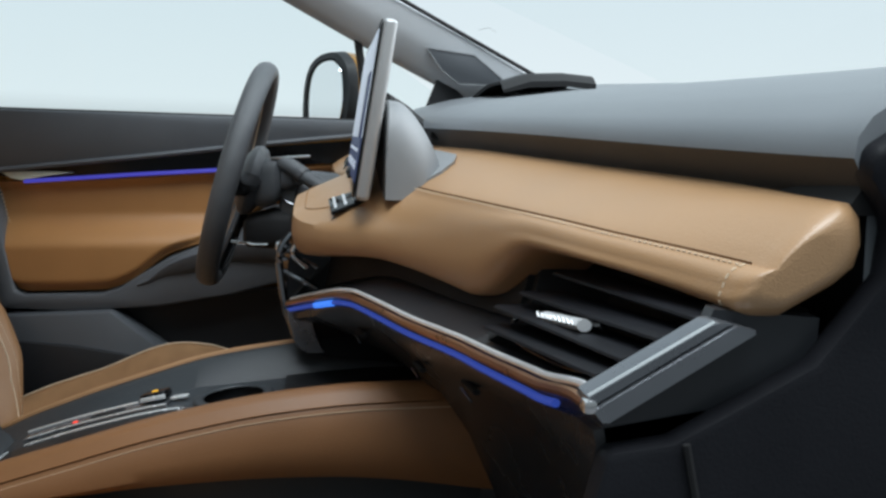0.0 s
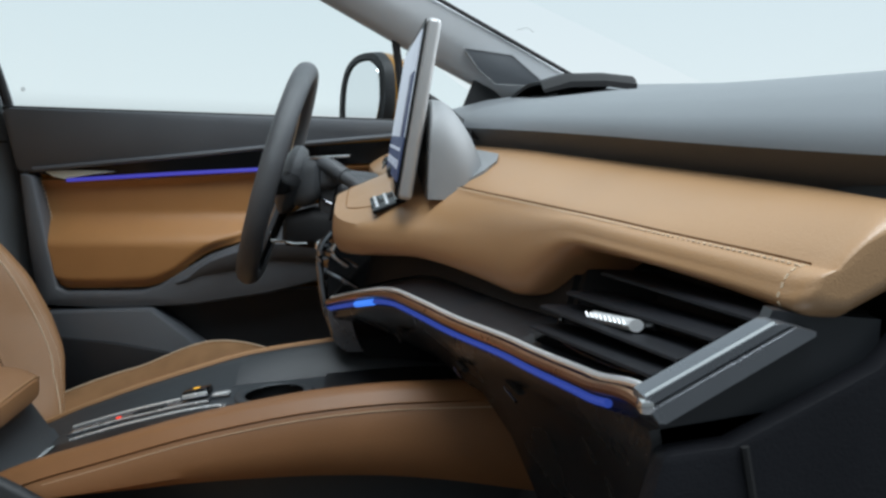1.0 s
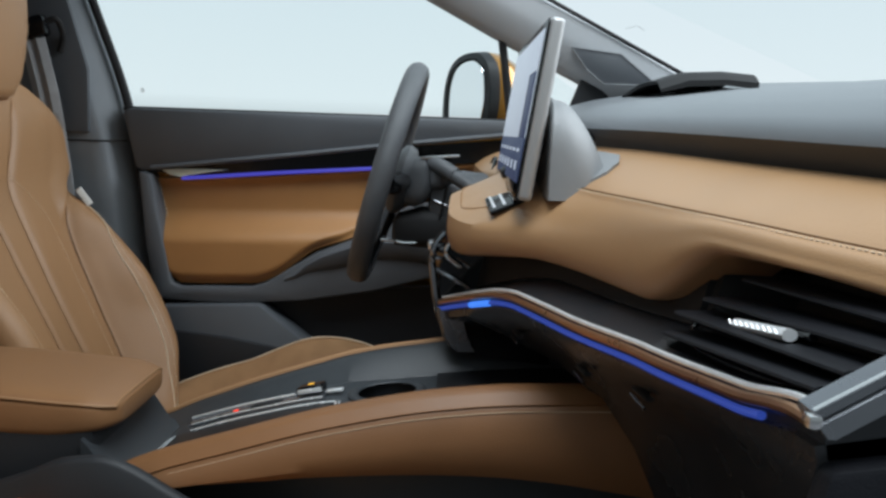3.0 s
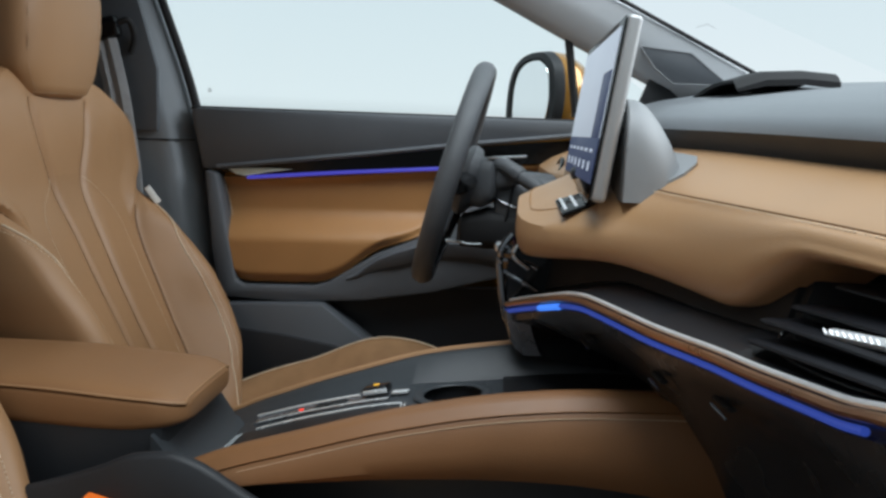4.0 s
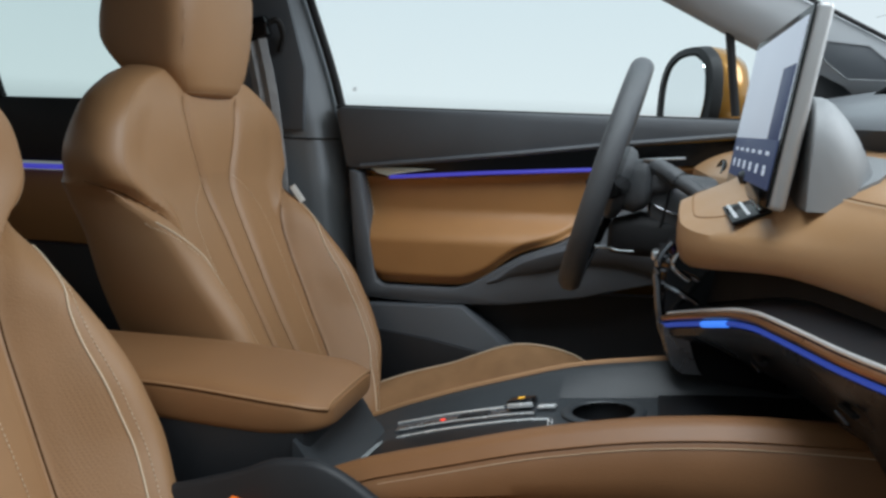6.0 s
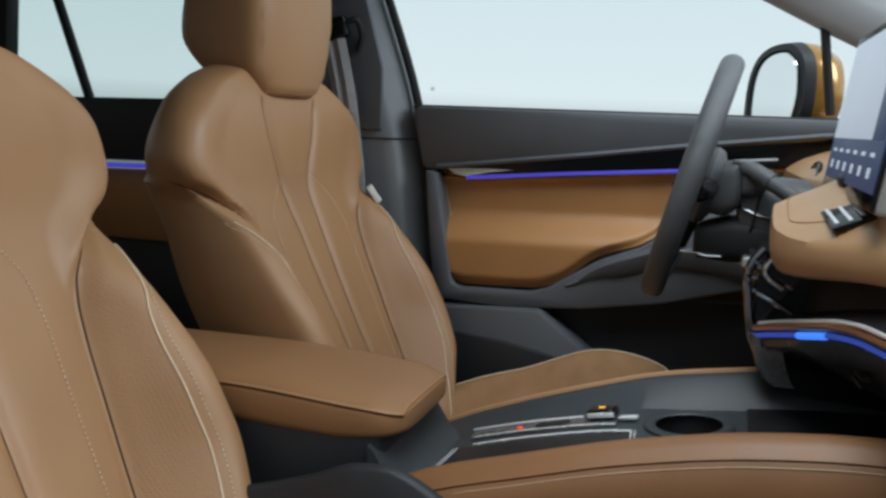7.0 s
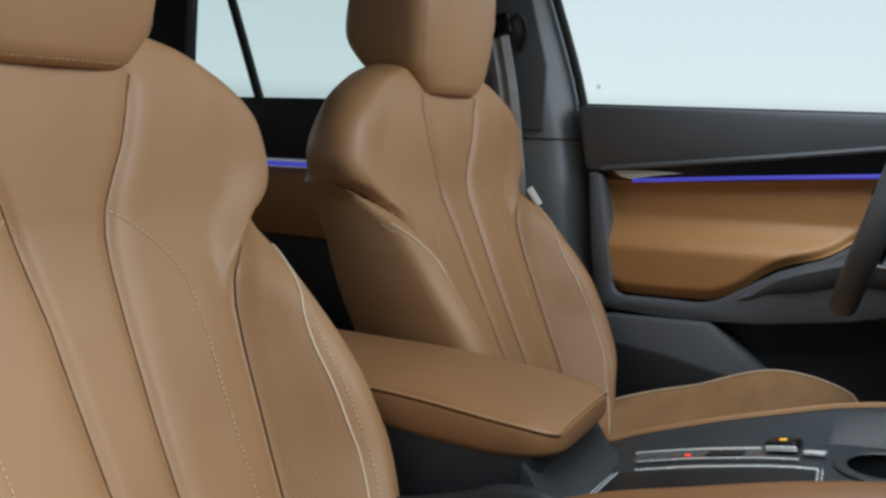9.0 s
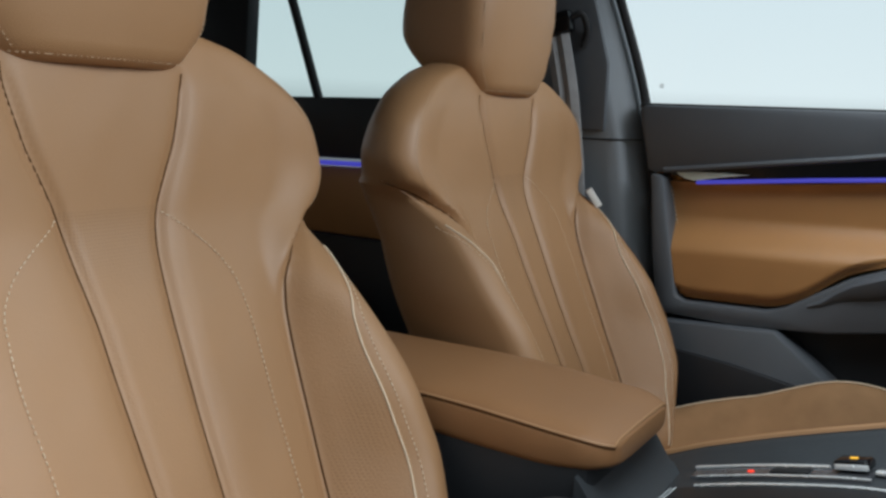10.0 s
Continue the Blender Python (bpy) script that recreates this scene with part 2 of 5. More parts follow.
def ring_tube(points, r, sides=10):
    """A closed tube."""
    pts = [Vector(q) for q in points]
    n = len(pts)
    mid = sum(pts, Vector()) / n
    bm = bmesh.new()
    grid = []
    for i, q in enumerate(pts):
        d = (pts[(i + 1) % n] - pts[i - 1]).normalized()
        s = (q - mid)
        s = (s - d * s.dot(d)).normalized()
        u = d.cross(s)
        rr = r(i / n) if callable(r) else (r, r)
        grid.append([bm.verts.new(q + rr[0] * math.cos(2 * math.pi * k / sides) * s + rr[1] * math.sin(2 * math.pi * k / sides) * u) for k in range(sides)])
    for i in range(n):
        a, b = grid[i], grid[(i + 1) % n]
        for k in range(sides):
            bm.faces.new((a[k], a[(k + 1) % sides], b[(k + 1) % sides], b[k]))
    return bm


def block(center, size, bevel=0.004, rot=(0, 0, 0), bm=None, segments=2):
    """A bevelled box."""
    one = bmesh.new()
    bmesh.ops.create_cube(one, size=1)
    bmesh.ops.scale(one, vec=size, verts=one.verts)
    if bevel:
        bmesh.ops.bevel(one, geom=one.edges[:], offset=min(bevel, 0.45 * min(size)), segments=segments, affect="EDGES", profile=0.5)
    bmesh.ops.transform(one, matrix=pose(*center, *rot), verts=one.verts)
    if bm is None:
        return one
    me = bpy.data.meshes.new("tmp")
    one.to_mesh(me)
    one.free()
    bm.from_mesh(me)
    bpy.data.meshes.remove(me)
    return bm


def slab(outline, axis, at, depth, bevel=0.004, bm=None):
    """A plate: its outline in the plane across axis ('x','y','z'), from at to at + depth."""
    one = bmesh.new()

    def place(a, b, c):
        return {"x": (c, a, b), "y": (a, c, b), "z": (a, b, c)}[axis]

    low = [one.verts.new(place(*q, at)) for q in outline]
    f = one.faces.new(low)
    ext = bmesh.ops.extrude_face_region(one, geom=[f])
    move = Vector(place(0, 0, depth))
    bmesh.ops.translate(one, vec=move, verts=[v for v in ext["geom"] if isinstance(v, bmesh.types.BMVert)])
    if bevel:
        bmesh.ops.recalc_face_normals(one, faces=one.faces)
        edges = [e for e in one.edges if len(e.link_faces) == 2 and e.calc_face_angle(0) > 0.6]
        bmesh.ops.bevel(one, geom=edges, offset=bevel, segments=2, affect="EDGES", profile=0.5, clamp_overlap=True)
    if bm is None:
        return one
    me = bpy.data.meshes.new("tmp")
    one.to_mesh(me)
    one.free()
    bm.from_mesh(me)
    bpy.data.meshes.remove(me)
    return bm


def dashes(points, r=0.0009, length=0.005, gap=0.0025):
    """Single stitches along a line."""
    pts = [Vector(q) for q in points]
    bm = bmesh.new()
    run, on = 0.0, []
    for a, b in zip(pts, pts[1:]):
        seg = (b - a).length
        steps = max(1, int(seg / 0.0012))
        for k in range(steps):
            s = (run + seg * k / steps) % (length + gap)
            q = a.lerp(b, k / steps)
            if s < length:
                on.append(q)
            elif len(on) > 1:
                tube([on[0], on[-1]], r, 5, bm)
                on = []
            else:
                on = []
        run += seg
    if len(on) > 1:
        tube([on[0], on[-1]], r, 5, bm)
    return bm


def smooth01(a, b, v):
    t = min(1, max(0, (v - a) / (b - a)))
    return t * t * (3 - 2 * t)


# ---- studio ----
def studio():
    bm = bmesh.new()
    bmesh.ops.create_grid(bm, x_segments=1, y_segments=1, size=400)
    tagged(finish("ground", bm, M["studio"], smooth=False), "dark grey studio floor under the car", "floor", kind="structure")


studio()


# ---- seats ----
XC = [(0.46, -0.545), (0.56, -0.590), (0.665, -0.642), (0.80, -0.705), (0.895, -0.742), (0.98, -0.748), (1.04, -0.757), (1.09, -0.775)]
HW = [(0.46, 0.165), (0.54, 0.208), (0.60, 0.243), (0.66, 0.262), (0.74, 0.262), (0.80, 0.255), (0.84, 0.250), (0.87, 0.258), (0.90, 0.284), (0.93, 0.296), (0.97, 0.286), (1.01, 0.252), (1.045, 0.19), (1.075, 0.10)]
BO = [(0.46, 0.050), (0.60, 0.088), (0.70, 0.085), (0.78, 0.062), (0.84, 0.034), (0.88, 0.012), (0.95, 0.010), (1.08, 0.0)]
SEAM_C = [(0.46, 0.030), (0.66, 0.033), (0.80, 0.038), (0.85, 0.043), (0.895, 0.051), (0.93, 0.064), (0.96, 0.076), (1.03, 0.090)]
SEAM_B = [(0.46, 0.112), (0.54, 0.132), (0.60, 0.147), (0.75, 0.170), (0.81, 0.182), (0.845, 0.203), (0.88, 0.250), (0.915, 0.31)]
STITCH = [(0.46, 0.092), (0.55, 0.104), (0.63, 0.113), (0.72, 0.118), (0.785, 0.122), (0.825, 0.119), (0.85, 0.106), (0.875, 0.080), (0.890, 0.060), (0.897, 0.052)]
EDGE = [(0.46, 0.78), (0.66, 0.79), (0.74, 0.80), (0.78, 0.83), (0.82, 0.92), (0.85, 0.985)]


def back_front(z, y):
    """x of the seat back's front at a height and a distance from its middle."""
    hw, a = along(HW, z), abs(y)
    x = along(XC, z)
    b = along(SEAM_B, z)
    crest = hw - 0.030
    # bolster: a hollow beside the seam, then up to the crest
    x += along(BO, z) * smooth01(min(b, crest - 0.05) - 0.012, crest, a)
    # tight roll over the crest to the side
    t = min(1.0, max(0.0, (a - crest) / 0.030))
    x -= 0.030 * (1 - math.sqrt(1 - t * t)) + 0.012 * smooth01(0.86, 0.95, z) * (a / hw) ** 2
    # raised padding between the seams
    c = along(SEAM_C, z)
    low = 1 - smooth01(1.0, 1.03, z)
    x -= 0.0055 * math.exp(-(((a - c) / 0.007) ** 2)) * low
    x += 0.003 * smooth01(c, c + 0.03, a) * (1 - smooth01(b - 0.05, b - 0.005, a)) * low
    # the wing's padding laps over the bolster
    wing = smooth01(0.78, 0.86, z) * (1 - smooth01(0.90, 0.93, z))
    x -= (0.006 + 0.012 * wing) * math.exp(-(((a - b) / 0.008) ** 2)) * (1 - smooth01(0.905, 0.93, z))
    x -= 0.012 * wing * smooth01(b - 0.002, b + 0.006, a) * (1 - smooth01(b + 0.02, b + 0.05, a))
    x += 0.0012 * noise.noise(Vector((0, y * 9, z * 9))) + 0.0006 * noise.noise(Vector((3, y * 30, z * 22)))
    return x


def make_seat():
    seat = empty("sports_seat", (-0.55, 0, 0.36))
    # backrest: rings at rising heights, front then rear
    rings = []
    cols = 150
    for i in range(101):
        z = 0.46 + 0.62 * i / 100
        hw = along(HW, z)
        thick = along([(0.46, 0.20), (0.70, 0.20), (0.84, 0.165), (0.88, 0.150), (0.93, 0.142), (1.0, 0.125), (1.05, 0.10), (1.08, 0.08)], z)
        hb = along([(0.46, 0.185), (0.54, 0.215), (0.60, 0.240), (0.80, 0.258), (0.93, 0.278), (1.0, 0.245), (1.045, 0.18), (1.075, 0.10)], z)
        ring = []
        for k in range(cols + 1):
            y = hw * (-1 + 2 * k / cols)
            ring.append((back_front(z, y), y, z - 0.0))
        xe = back_front(z, hw)
        xr = along(XC, z) - thick
        for k in range(25):
            a = math.pi * k / 24
            if k in (0, 24):
                continue
            s = math.sin(a) ** 0.6
            side = hw + (hb - hw) * smooth01(0, 0.8, s)
            ring.append((xe + (xr - xe) * s, side * math.copysign(abs(math.cos(a)) ** 0.7, math.cos(a)), z))
        rings.append(ring)
    # round the top off
    top = rings[-1]
    mid = sum((Vector(q) for q in top), Vector()) / len(top)
    for f, dz in ((0.8, 0.007), (0.5, 0.012), (0.2, 0.014)):
        rings.append([tuple(mid.lerp(Vector(q), f) + Vector((0, 0, dz))) for q in top])
    bm = loft(rings)
    for f in bm.faces:
        c = f.calc_center_median()
        a = abs(c.y)
        front = c.x > along(XC, c.z) - 0.03
        inner = along(SEAM_B, c.z) + 0.004 < a < along(HW, c.z) * along(EDGE, c.z) and c.z < 0.86
        if front and (inner or (a < along(SEAM_C, c.z) - 0.003 and c.z < 0.9)):
            f.material_index = 1
    back = part("backrest", bm, [M["tan"], M["tan_perf"]], seat, "tan leather backrest with raised side bolsters")
    for s in (-1, 1):
        line = [(back_front(z, s * along(STITCH, z)) + 0.0012, s * along(STITCH, z), z) for z in [0.47 + 0.425 * k / 90 for k in range(91)]]
        part("stitching", dashes(line, 0.0005, 0.0042, 0.0016), M["thread"], back, "pale contrast stitching")
        pipe = []
        for z in [0.47 + 0.375 * k / 50 for k in range(51)]:
            y = s * along(HW, z) * along(EDGE, z)
            pipe.append((back_front(z, y) + 0.001, y, z))
        part("piping", tube(pipe, 0.0012, 8), M["thread"], back, "pale leather piping on the bolster")
        side = [(x - 0.004, y + s * 0.008, z) for x, y, z in pipe]
        side = [(back_front(z, y) + 0.0008, y, z) for x, y, z in side]
        part("stitching", dashes(side, 0.0006, 0.0042, 0.0016), M["thread"], back)
        dark = [(back_front(z, s * along(SEAM_C, z)) + 0.0006, s * along(SEAM_C, z), z) for z in [0.47 + 0.55 * k / 90 for k in range(91)]]
        fold = [(back_front(z, s * along(SEAM_B, z)) + 0.0002, s * along(SEAM_B, z), z) for z in [0.47 + 0.43 * k / 60 for k in range(61)]]
        part("seam", tube(fold, 0.0013, 6), M["seam"], back)
        part("seam", tube([(x - 0.0004, y, z) for x, y, z in dark], 0.0009, 6), M["seam"], back)
    # stitches along the crest of each wing
    for s in (-1, 1):
        crest = [(back_front(z, s * (along(HW, z) - 0.022)) + 0.0006, s * (along(HW, z) - 0.022), z) for z in [0.86 + 0.17 * k / 40 for k in range(41)]]
        part("stitching", dashes(crest, 0.0004, 0.0036, 0.0016), M["fine_thread"], back)
    # head restraint
    rings = []
    for i in range(25):
        t = i / 24
        z = 1.022 + 0.225 * t
        e = 1 - abs(2 * t - 1) ** 6
        hw = along([(0, 0.100), (0.2, 0.120), (0.6, 0.130), (1, 0.116)], t) * (0.86 + 0.14 * e)
        xf = -0.735 + 0.012 * t + 0.008 * math.sin(math.pi * t)
        xb = along([(0, -0.84), (0.4, -0.895), (1, -0.875)], t)
        if i in (0, 24):
            xf, xb = xf - 0.010, xb + 0.02
        ring = []
        for k in range(56):
            a = 2 * math.pi * k / 56
            ca, sa = math.cos(a), math.sin(a)
            px = math.copysign(abs(ca) ** 0.34, ca)
            py = math.copysign(abs(sa) ** 0.34, sa)
            x = (xf + xb) / 2 + px * (xf - xb) / 2 - 0.012 * (py * py if px > 0 else 0) * smooth01(0, 1, px)
            y = hw * py * (1 - 0.05 * (px < 0) * abs(px))
            ring.append((x, y, z))
        rings.append(ring)
    for f, dz in ((0.6, 0.008), (0.2, 0.011)):
        rings.append([(-0.79 + (x + 0.79) * f, y * f, z + dz) for x, y, z in rings[24]])
    head = part("head_restraint", loft(rings), M["tan"], seat, "tan leather head restraint with stitched edges")
    for s in (-1, 1):
        edge = [(rings[i][56 // 8 if s > 0 else 56 - 56 // 8][0] + 0.0012, rings[i][56 // 8 if s > 0 else 49][1] + s * 0.0008, rings[i][0][2]) for i in range(1, 24)]
        part("stitching", dashes(curve(edge, 4), 0.0004, 0.0036, 0.0014), M["fine_thread"], head)
    low = [(q[0] + 0.0006, q[1], q[2] - 0.004) for q in (rings[1][k % 56] for k in range(-8, 9))]
    part("stitching", dashes(curve(low, 4), 0.0004, 0.0036, 0.0014), M["fine_thread"], head)
    # cushion: rings from rear to front
    rings = []
    for i in range(41):
        x = -0.66 + 0.58 * i / 40
        mid_z = along([(-0.66, 0.44), (-0.4, 0.490), (-0.25, 0.540), (-0.14, 0.545), (-0.08, 0.51)], x)
        bol = along([(-0.66, 0.03), (-0.45, 0.055), (-0.25, 0.062), (-0.15, 0.045), (-0.08, 0.0)], x)
        hw = along([(-0.66, 0.20), (-0.4, 0.255), (-0.2, 0.26), (-0.08, 0.235)], x)
        ring = []
        for k in range(65):
            u = -1 + 2 * k / 64
            z = mid_z + bol * smooth01(0.50, 0.84, abs(u)) - 0.05 * smooth01(0.86, 1, abs(u)) ** 2
            z -= 0.006 * math.exp(-(((abs(u) - 0.55) / 0.03) ** 2))
            ring.append((x, u * hw, z))
        ring += [(x, hw * 0.98, 0.40), (x, -hw * 0.98, 0.40)]
        rings.append(ring)
    cushion = part("seat_cushion", loft(rings), M["suede"], seat, "tan cushion with raised sides")
    for s in (-1, 1):
        line = []
        for i in range(2, 40):
            k = round(32 + s * 32 * 0.86)
            line.append((rings[i][k][0], rings[i][k][1], rings[i][k][2] + 0.0012))
        part("piping", tube(line, 0.0014, 6), M["thread"], cushion, "pale piping along the cushion")
    bm = block((-0.36, 0, 0.385), (0.5, 0.44, 0.03), 0.008)
    part("seat_base", bm, M["dark"], seat)
    return tagged(seat, "tan leather sports seat with pale stitching", "car seat", "front seats")


driver_seat = make_seat()
passenger_seat = copy_thing(driver_seat, Matrix.Translation((-0.55, -0.362, 0.36)))
driver_seat.matrix_world = Matrix.Translation((-0.55, 0.381, 0.36))
bpy.context.view_layer.update()
part("airbag_tag", block((-0.699, 0.620, 0.852), (0.012, 0.018, 0.036), 0.001, (0, -35, 25)), M["white"], driver_seat, "small white fabric tag in the side seam")


# ---- driver's door, pillars, far side ----
def driver_door():
    door = empty("door_1", (-0.2, 0.75, 0.40))
    up = [(-0.655, 1.012), (-0.645, 1.020), (0.42, 1.022), (0.42, 1.008), (0.087, 0.990), (-0.141, 0.962), (-0.618, 0.900), (-0.632, 0.905)]
    part("upper_panel", slab(up, "y", 0.70, 0.07, 0.005), M["grey"], door, "dark grey soft upper panel")
    part("window_seal", tube([(-0.66, 0.722, 1.019), (0.05, 0.722, 1.020), (0.42, 0.722, 1.021)], 0.005), M["black"], door)
    part("panel_lip", tube([(-0.60, 0.697, 0.906), (-0.3, 0.697, 0.944), (-0.141, 0.697, 0.966), (0.087, 0.697, 0.994), (0.3, 0.697, 1.010)], 0.005), M["grey"], door)
    part("decor_strip", slab([(-0.615, 0.899), (-0.141, 0.961), (0.30, 1.008), (0.30, 0.955), (-0.155, 0.924), (-0.535, 0.890)], "y", 0.722, 0.04, 0.0), M["gloss"], door, "glossy black decor strip")
    part("ambient_light", tube([(-0.545, 0.716, 0.887), (-0.35, 0.716, 0.905), (-0.135, 0.716, 0.9225)], 0.0036), M["violet"], door, "glowing blue light line")
    part("inner_handle", slab([(-0.582, 0.903), (-0.565, 0.893), (-0.546, 0.8895), (-0.50, 0.899), (-0.452, 0.9065), (-0.50, 0.9075), (-0.55, 0.9060)], "y", 0.704, 0.02, 0.002), M["mint"], door, "satin metal door handle")
    # tan insert: upper field set back, arm rest bulging below
    rings = []
    for i in range(49):
        x = -0.556 + 0.66 * i / 48
        fade = smooth01(-0.30, -0.556, x)
        top = along([(-0.556, 0.886), (-0.155, 0.917), (0.1, 0.935)], x)
        bot = along([(-0.556, 0.688), (-0.54, 0.681), (-0.40, 0.685), (-0.36, 0.697), (-0.276, 0.757), (-0.204, 0.784), (-0.155, 0.816), (-0.10, 0.850), (0.10, 0.875)], x)
        ledge = 0.796 + 0.03 * (x + 0.55)
        ring = []
        for k in range(41):
            z = top + (bot - top) * k / 40
            y = 0.735 - 0.050 * smooth01(ledge + 0.030, ledge - 0.034, z) + 0.016 * smooth01(bot + 0.020, bot, z)
            y -= 0.012 * smooth01(top - 0.018, top, z)
            ring.append((x - 0.043 * fade * (z - 0.682) / 0.216, y, z))
        ring += [(ring[-1][0], 0.76, bot), (ring[0][0], 0.76, top)]
        rings.append(ring)
    insert = part("leather_insert", loft(rings), M["tan_door"], door, "tan leather door insert with a padded ledge")
    line = [(-0.595, 0.724, 0.885), (-0.575, 0.726, 0.80), (-0.552, 0.69, 0.70)]
    part("stitching", dashes(curve(line, 12), 0.001), M["thread"], insert)
    low = [(-0.62, 0.90), (-0.597, 0.895), (-0.556, 0.684), (-0.54, 0.676), (-0.40, 0.680), (-0.37, 0.690), (-0.276, 0.751), (-0.204, 0.780), (-0.155, 0.812), (-0.10, 0.846), (-0.02, 0.866), (0.25, 0.872), (0.25, 0.74), (0.02, 0.728), (-0.06, 0.708), (-0.16, 0.680), (-0.30, 0.656), (-0.45, 0.645), (-0.59, 0.650), (-0.606, 0.75)]
    part("armrest_panel", slab(low, "y", 0.682, 0.06, 0.006), M["grey"], door, "dark grey arm rest shell")
    rings = []
    for k in range(23):
        x = -0.335 + 0.475 * k / 22
        z = along([(-0.335, 0.708), (-0.276, 0.748), (-0.204, 0.777), (-0.155, 0.790), (-0.10, 0.790), (0.0, 0.772), (0.14, 0.750)], x)
        g = smooth01(-0.345, -0.22, x)
        rings.append([(x, 0.700, z), (x, 0.684 - 0.010 * g, z - 0.004), (x, 0.680 - 0.014 * g, z - 0.010), (x, 0.681 - 0.010 * g, z - 0.012 - 0.022 * g), (x, 0.686, z - 0.016 - 0.034 * g), (x, 0.700, z - 0.02 - 0.034 * g)])
    part("pull_handle", loft(rings), M["grey"], door, "faceted grey door pull")
    part("switch_panel", block((-0.04, 0.684, 0.783), (0.11, 0.016, 0.006), 0.002, (0, -4, 0)), M["gloss"], door, "window switches")
    back = [(-0.60, 0.66), (0.35, 0.70), (0.35, 0.36), (-0.60, 0.36)]
    part("lower_panel", slab(back, "y", 0.735, 0.03, 0.0), M["dark"], door)
    pocket = [(-0.575, 0.640), (-0.38, 0.650), (-0.275, 0.567), (-0.20, 0.50), (-0.14, 0.42), (-0.57, 0.42)]
    part("door_pocket", slab(pocket, "y", 0.662, 0.07, 0.006), M["grey"], door, "dark plastic door pocket")
    fold = [(-0.572, 0.598), (-0.44, 0.585), (-0.33, 0.566), (-0.285, 0.560), (-0.16, 0.43), (-0.57, 0.43)]
    part("pocket_edge", slab(fold, "y", 0.652, 0.012, 0.005), M["dark"], door)
    part("door_skin", slab([(-0.66, 1.02), (0.50, 1.03), (0.50, 0.30), (-0.60, 0.30)], "y", 0.80, 0.02, 0.0), M["paint"], door, "amber painted outer skin")
    pane = part("window_pane", slab([(-0.66, 1.02), (0.09, 1.03), (0.08, 1.18), (-0.08, 1.25), (-0.35, 1.38), (-0.78, 1.40)], "y", 0.748, 0.004, 0.0), M["pane"], door, "clear side window", smooth=False)
    pane.visible_shadow = False
    for k, (w, z) in enumerate(((0.006, 1.059), (0.009, 1.056), (0.007, 1.053))):
        part("glass_mark", block((-0.632, 0.7465, z), (w, 0.001, 0.0012), 0.0), M["pod"], door)
    part("window_post", tube([(0.075, 0.745, 1.180), (0.098, 0.745, 1.03)], 0.008), M["black"], door)
    tri = part("window_pane", slab([(0.105, 1.03), (0.30, 1.035), (0.085, 1.18)], "y", 0.748, 0.004, 0.0), M["pane"], door, smooth=False)
    tri.visible_shadow = False
    part("corner_trim", slab([(0.20, 1.022), (0.36, 1.022), (0.34, 1.07), (0.235, 1.118)], "y", 0.728, 0.012, 0.003), M["dark"], door, "dark corner trim below the pillar")
    return tagged(door, "driver's door with tan leather insert and blue light line", "car door")


driver_door()


def pillar_b():
    p = empty("b_pillar", (-0.8, 0.76, 0.40))
    # front edge leans with the window
    rings = []
    for i in range(33):
        z = 1.42 - 1.06 * i / 32
        xf = along([(0.36, -0.585), (0.60, -0.60), (0.75, -0.625), (0.95, -0.655), (1.02, -0.668), (1.226, -0.738), (1.42, -0.81)], z)
        xc = along([(0.36, -0.66), (0.75, -0.672), (0.952, -0.700), (1.225, -0.795), (1.42, -0.865)], z)
        xb = xc - 0.30
        rings.append([(xf, 0.765, z), (xf - 0.006, 0.735, z), (xf - 0.02, 0.724, z), (xc + 0.012, 0.700, z), (xc, 0.694, z), (xc - 0.02, 0.692, z), (xb, 0.70, z), (xb, 0.80, z), (xf, 0.80, z)])
    part("pillar_trim", loft(rings), M["pillar"], p, "dark grey pillar trim")
    seal = [(along([(0.36, -0.572), (0.60, -0.588), (0.75, -0.612), (0.95, -0.643), (1.02, -0.656), (1.226, -0.726), (1.42, -0.80)], z), 0.738, z) for z in [0.36 + 1.06 * k / 24 for k in range(25)]]
    part("door_seal", tube(seal, 0.009, 8), M["black"], p, "black rubber door seal")
    part("trim_joint", tube([(-0.655, 0.7225, 0.956), (-0.70, 0.692, 0.955), (-0.98, 0.697, 0.953)], 0.0018, 6), M["black"], p)
    part("adjuster_slot", tube([(-0.775, 0.690, 1.26), (-0.735, 0.690, 1.135), (-0.732, 0.690, 1.105)], 0.005, 6), M["black"], p)
    part("inner_trim", slab([(-0.80, 1.36), (-0.755, 1.23), (-0.715, 1.09), (-0.715, 0.97), (-0.98, 0.97), (-0.98, 1.36)], "y", 0.684, 0.012, 0.004), M["grey"], p)
    return tagged(p, "dark grey centre pillar between the doors", "pillar", kind="structure")


pillar_b()


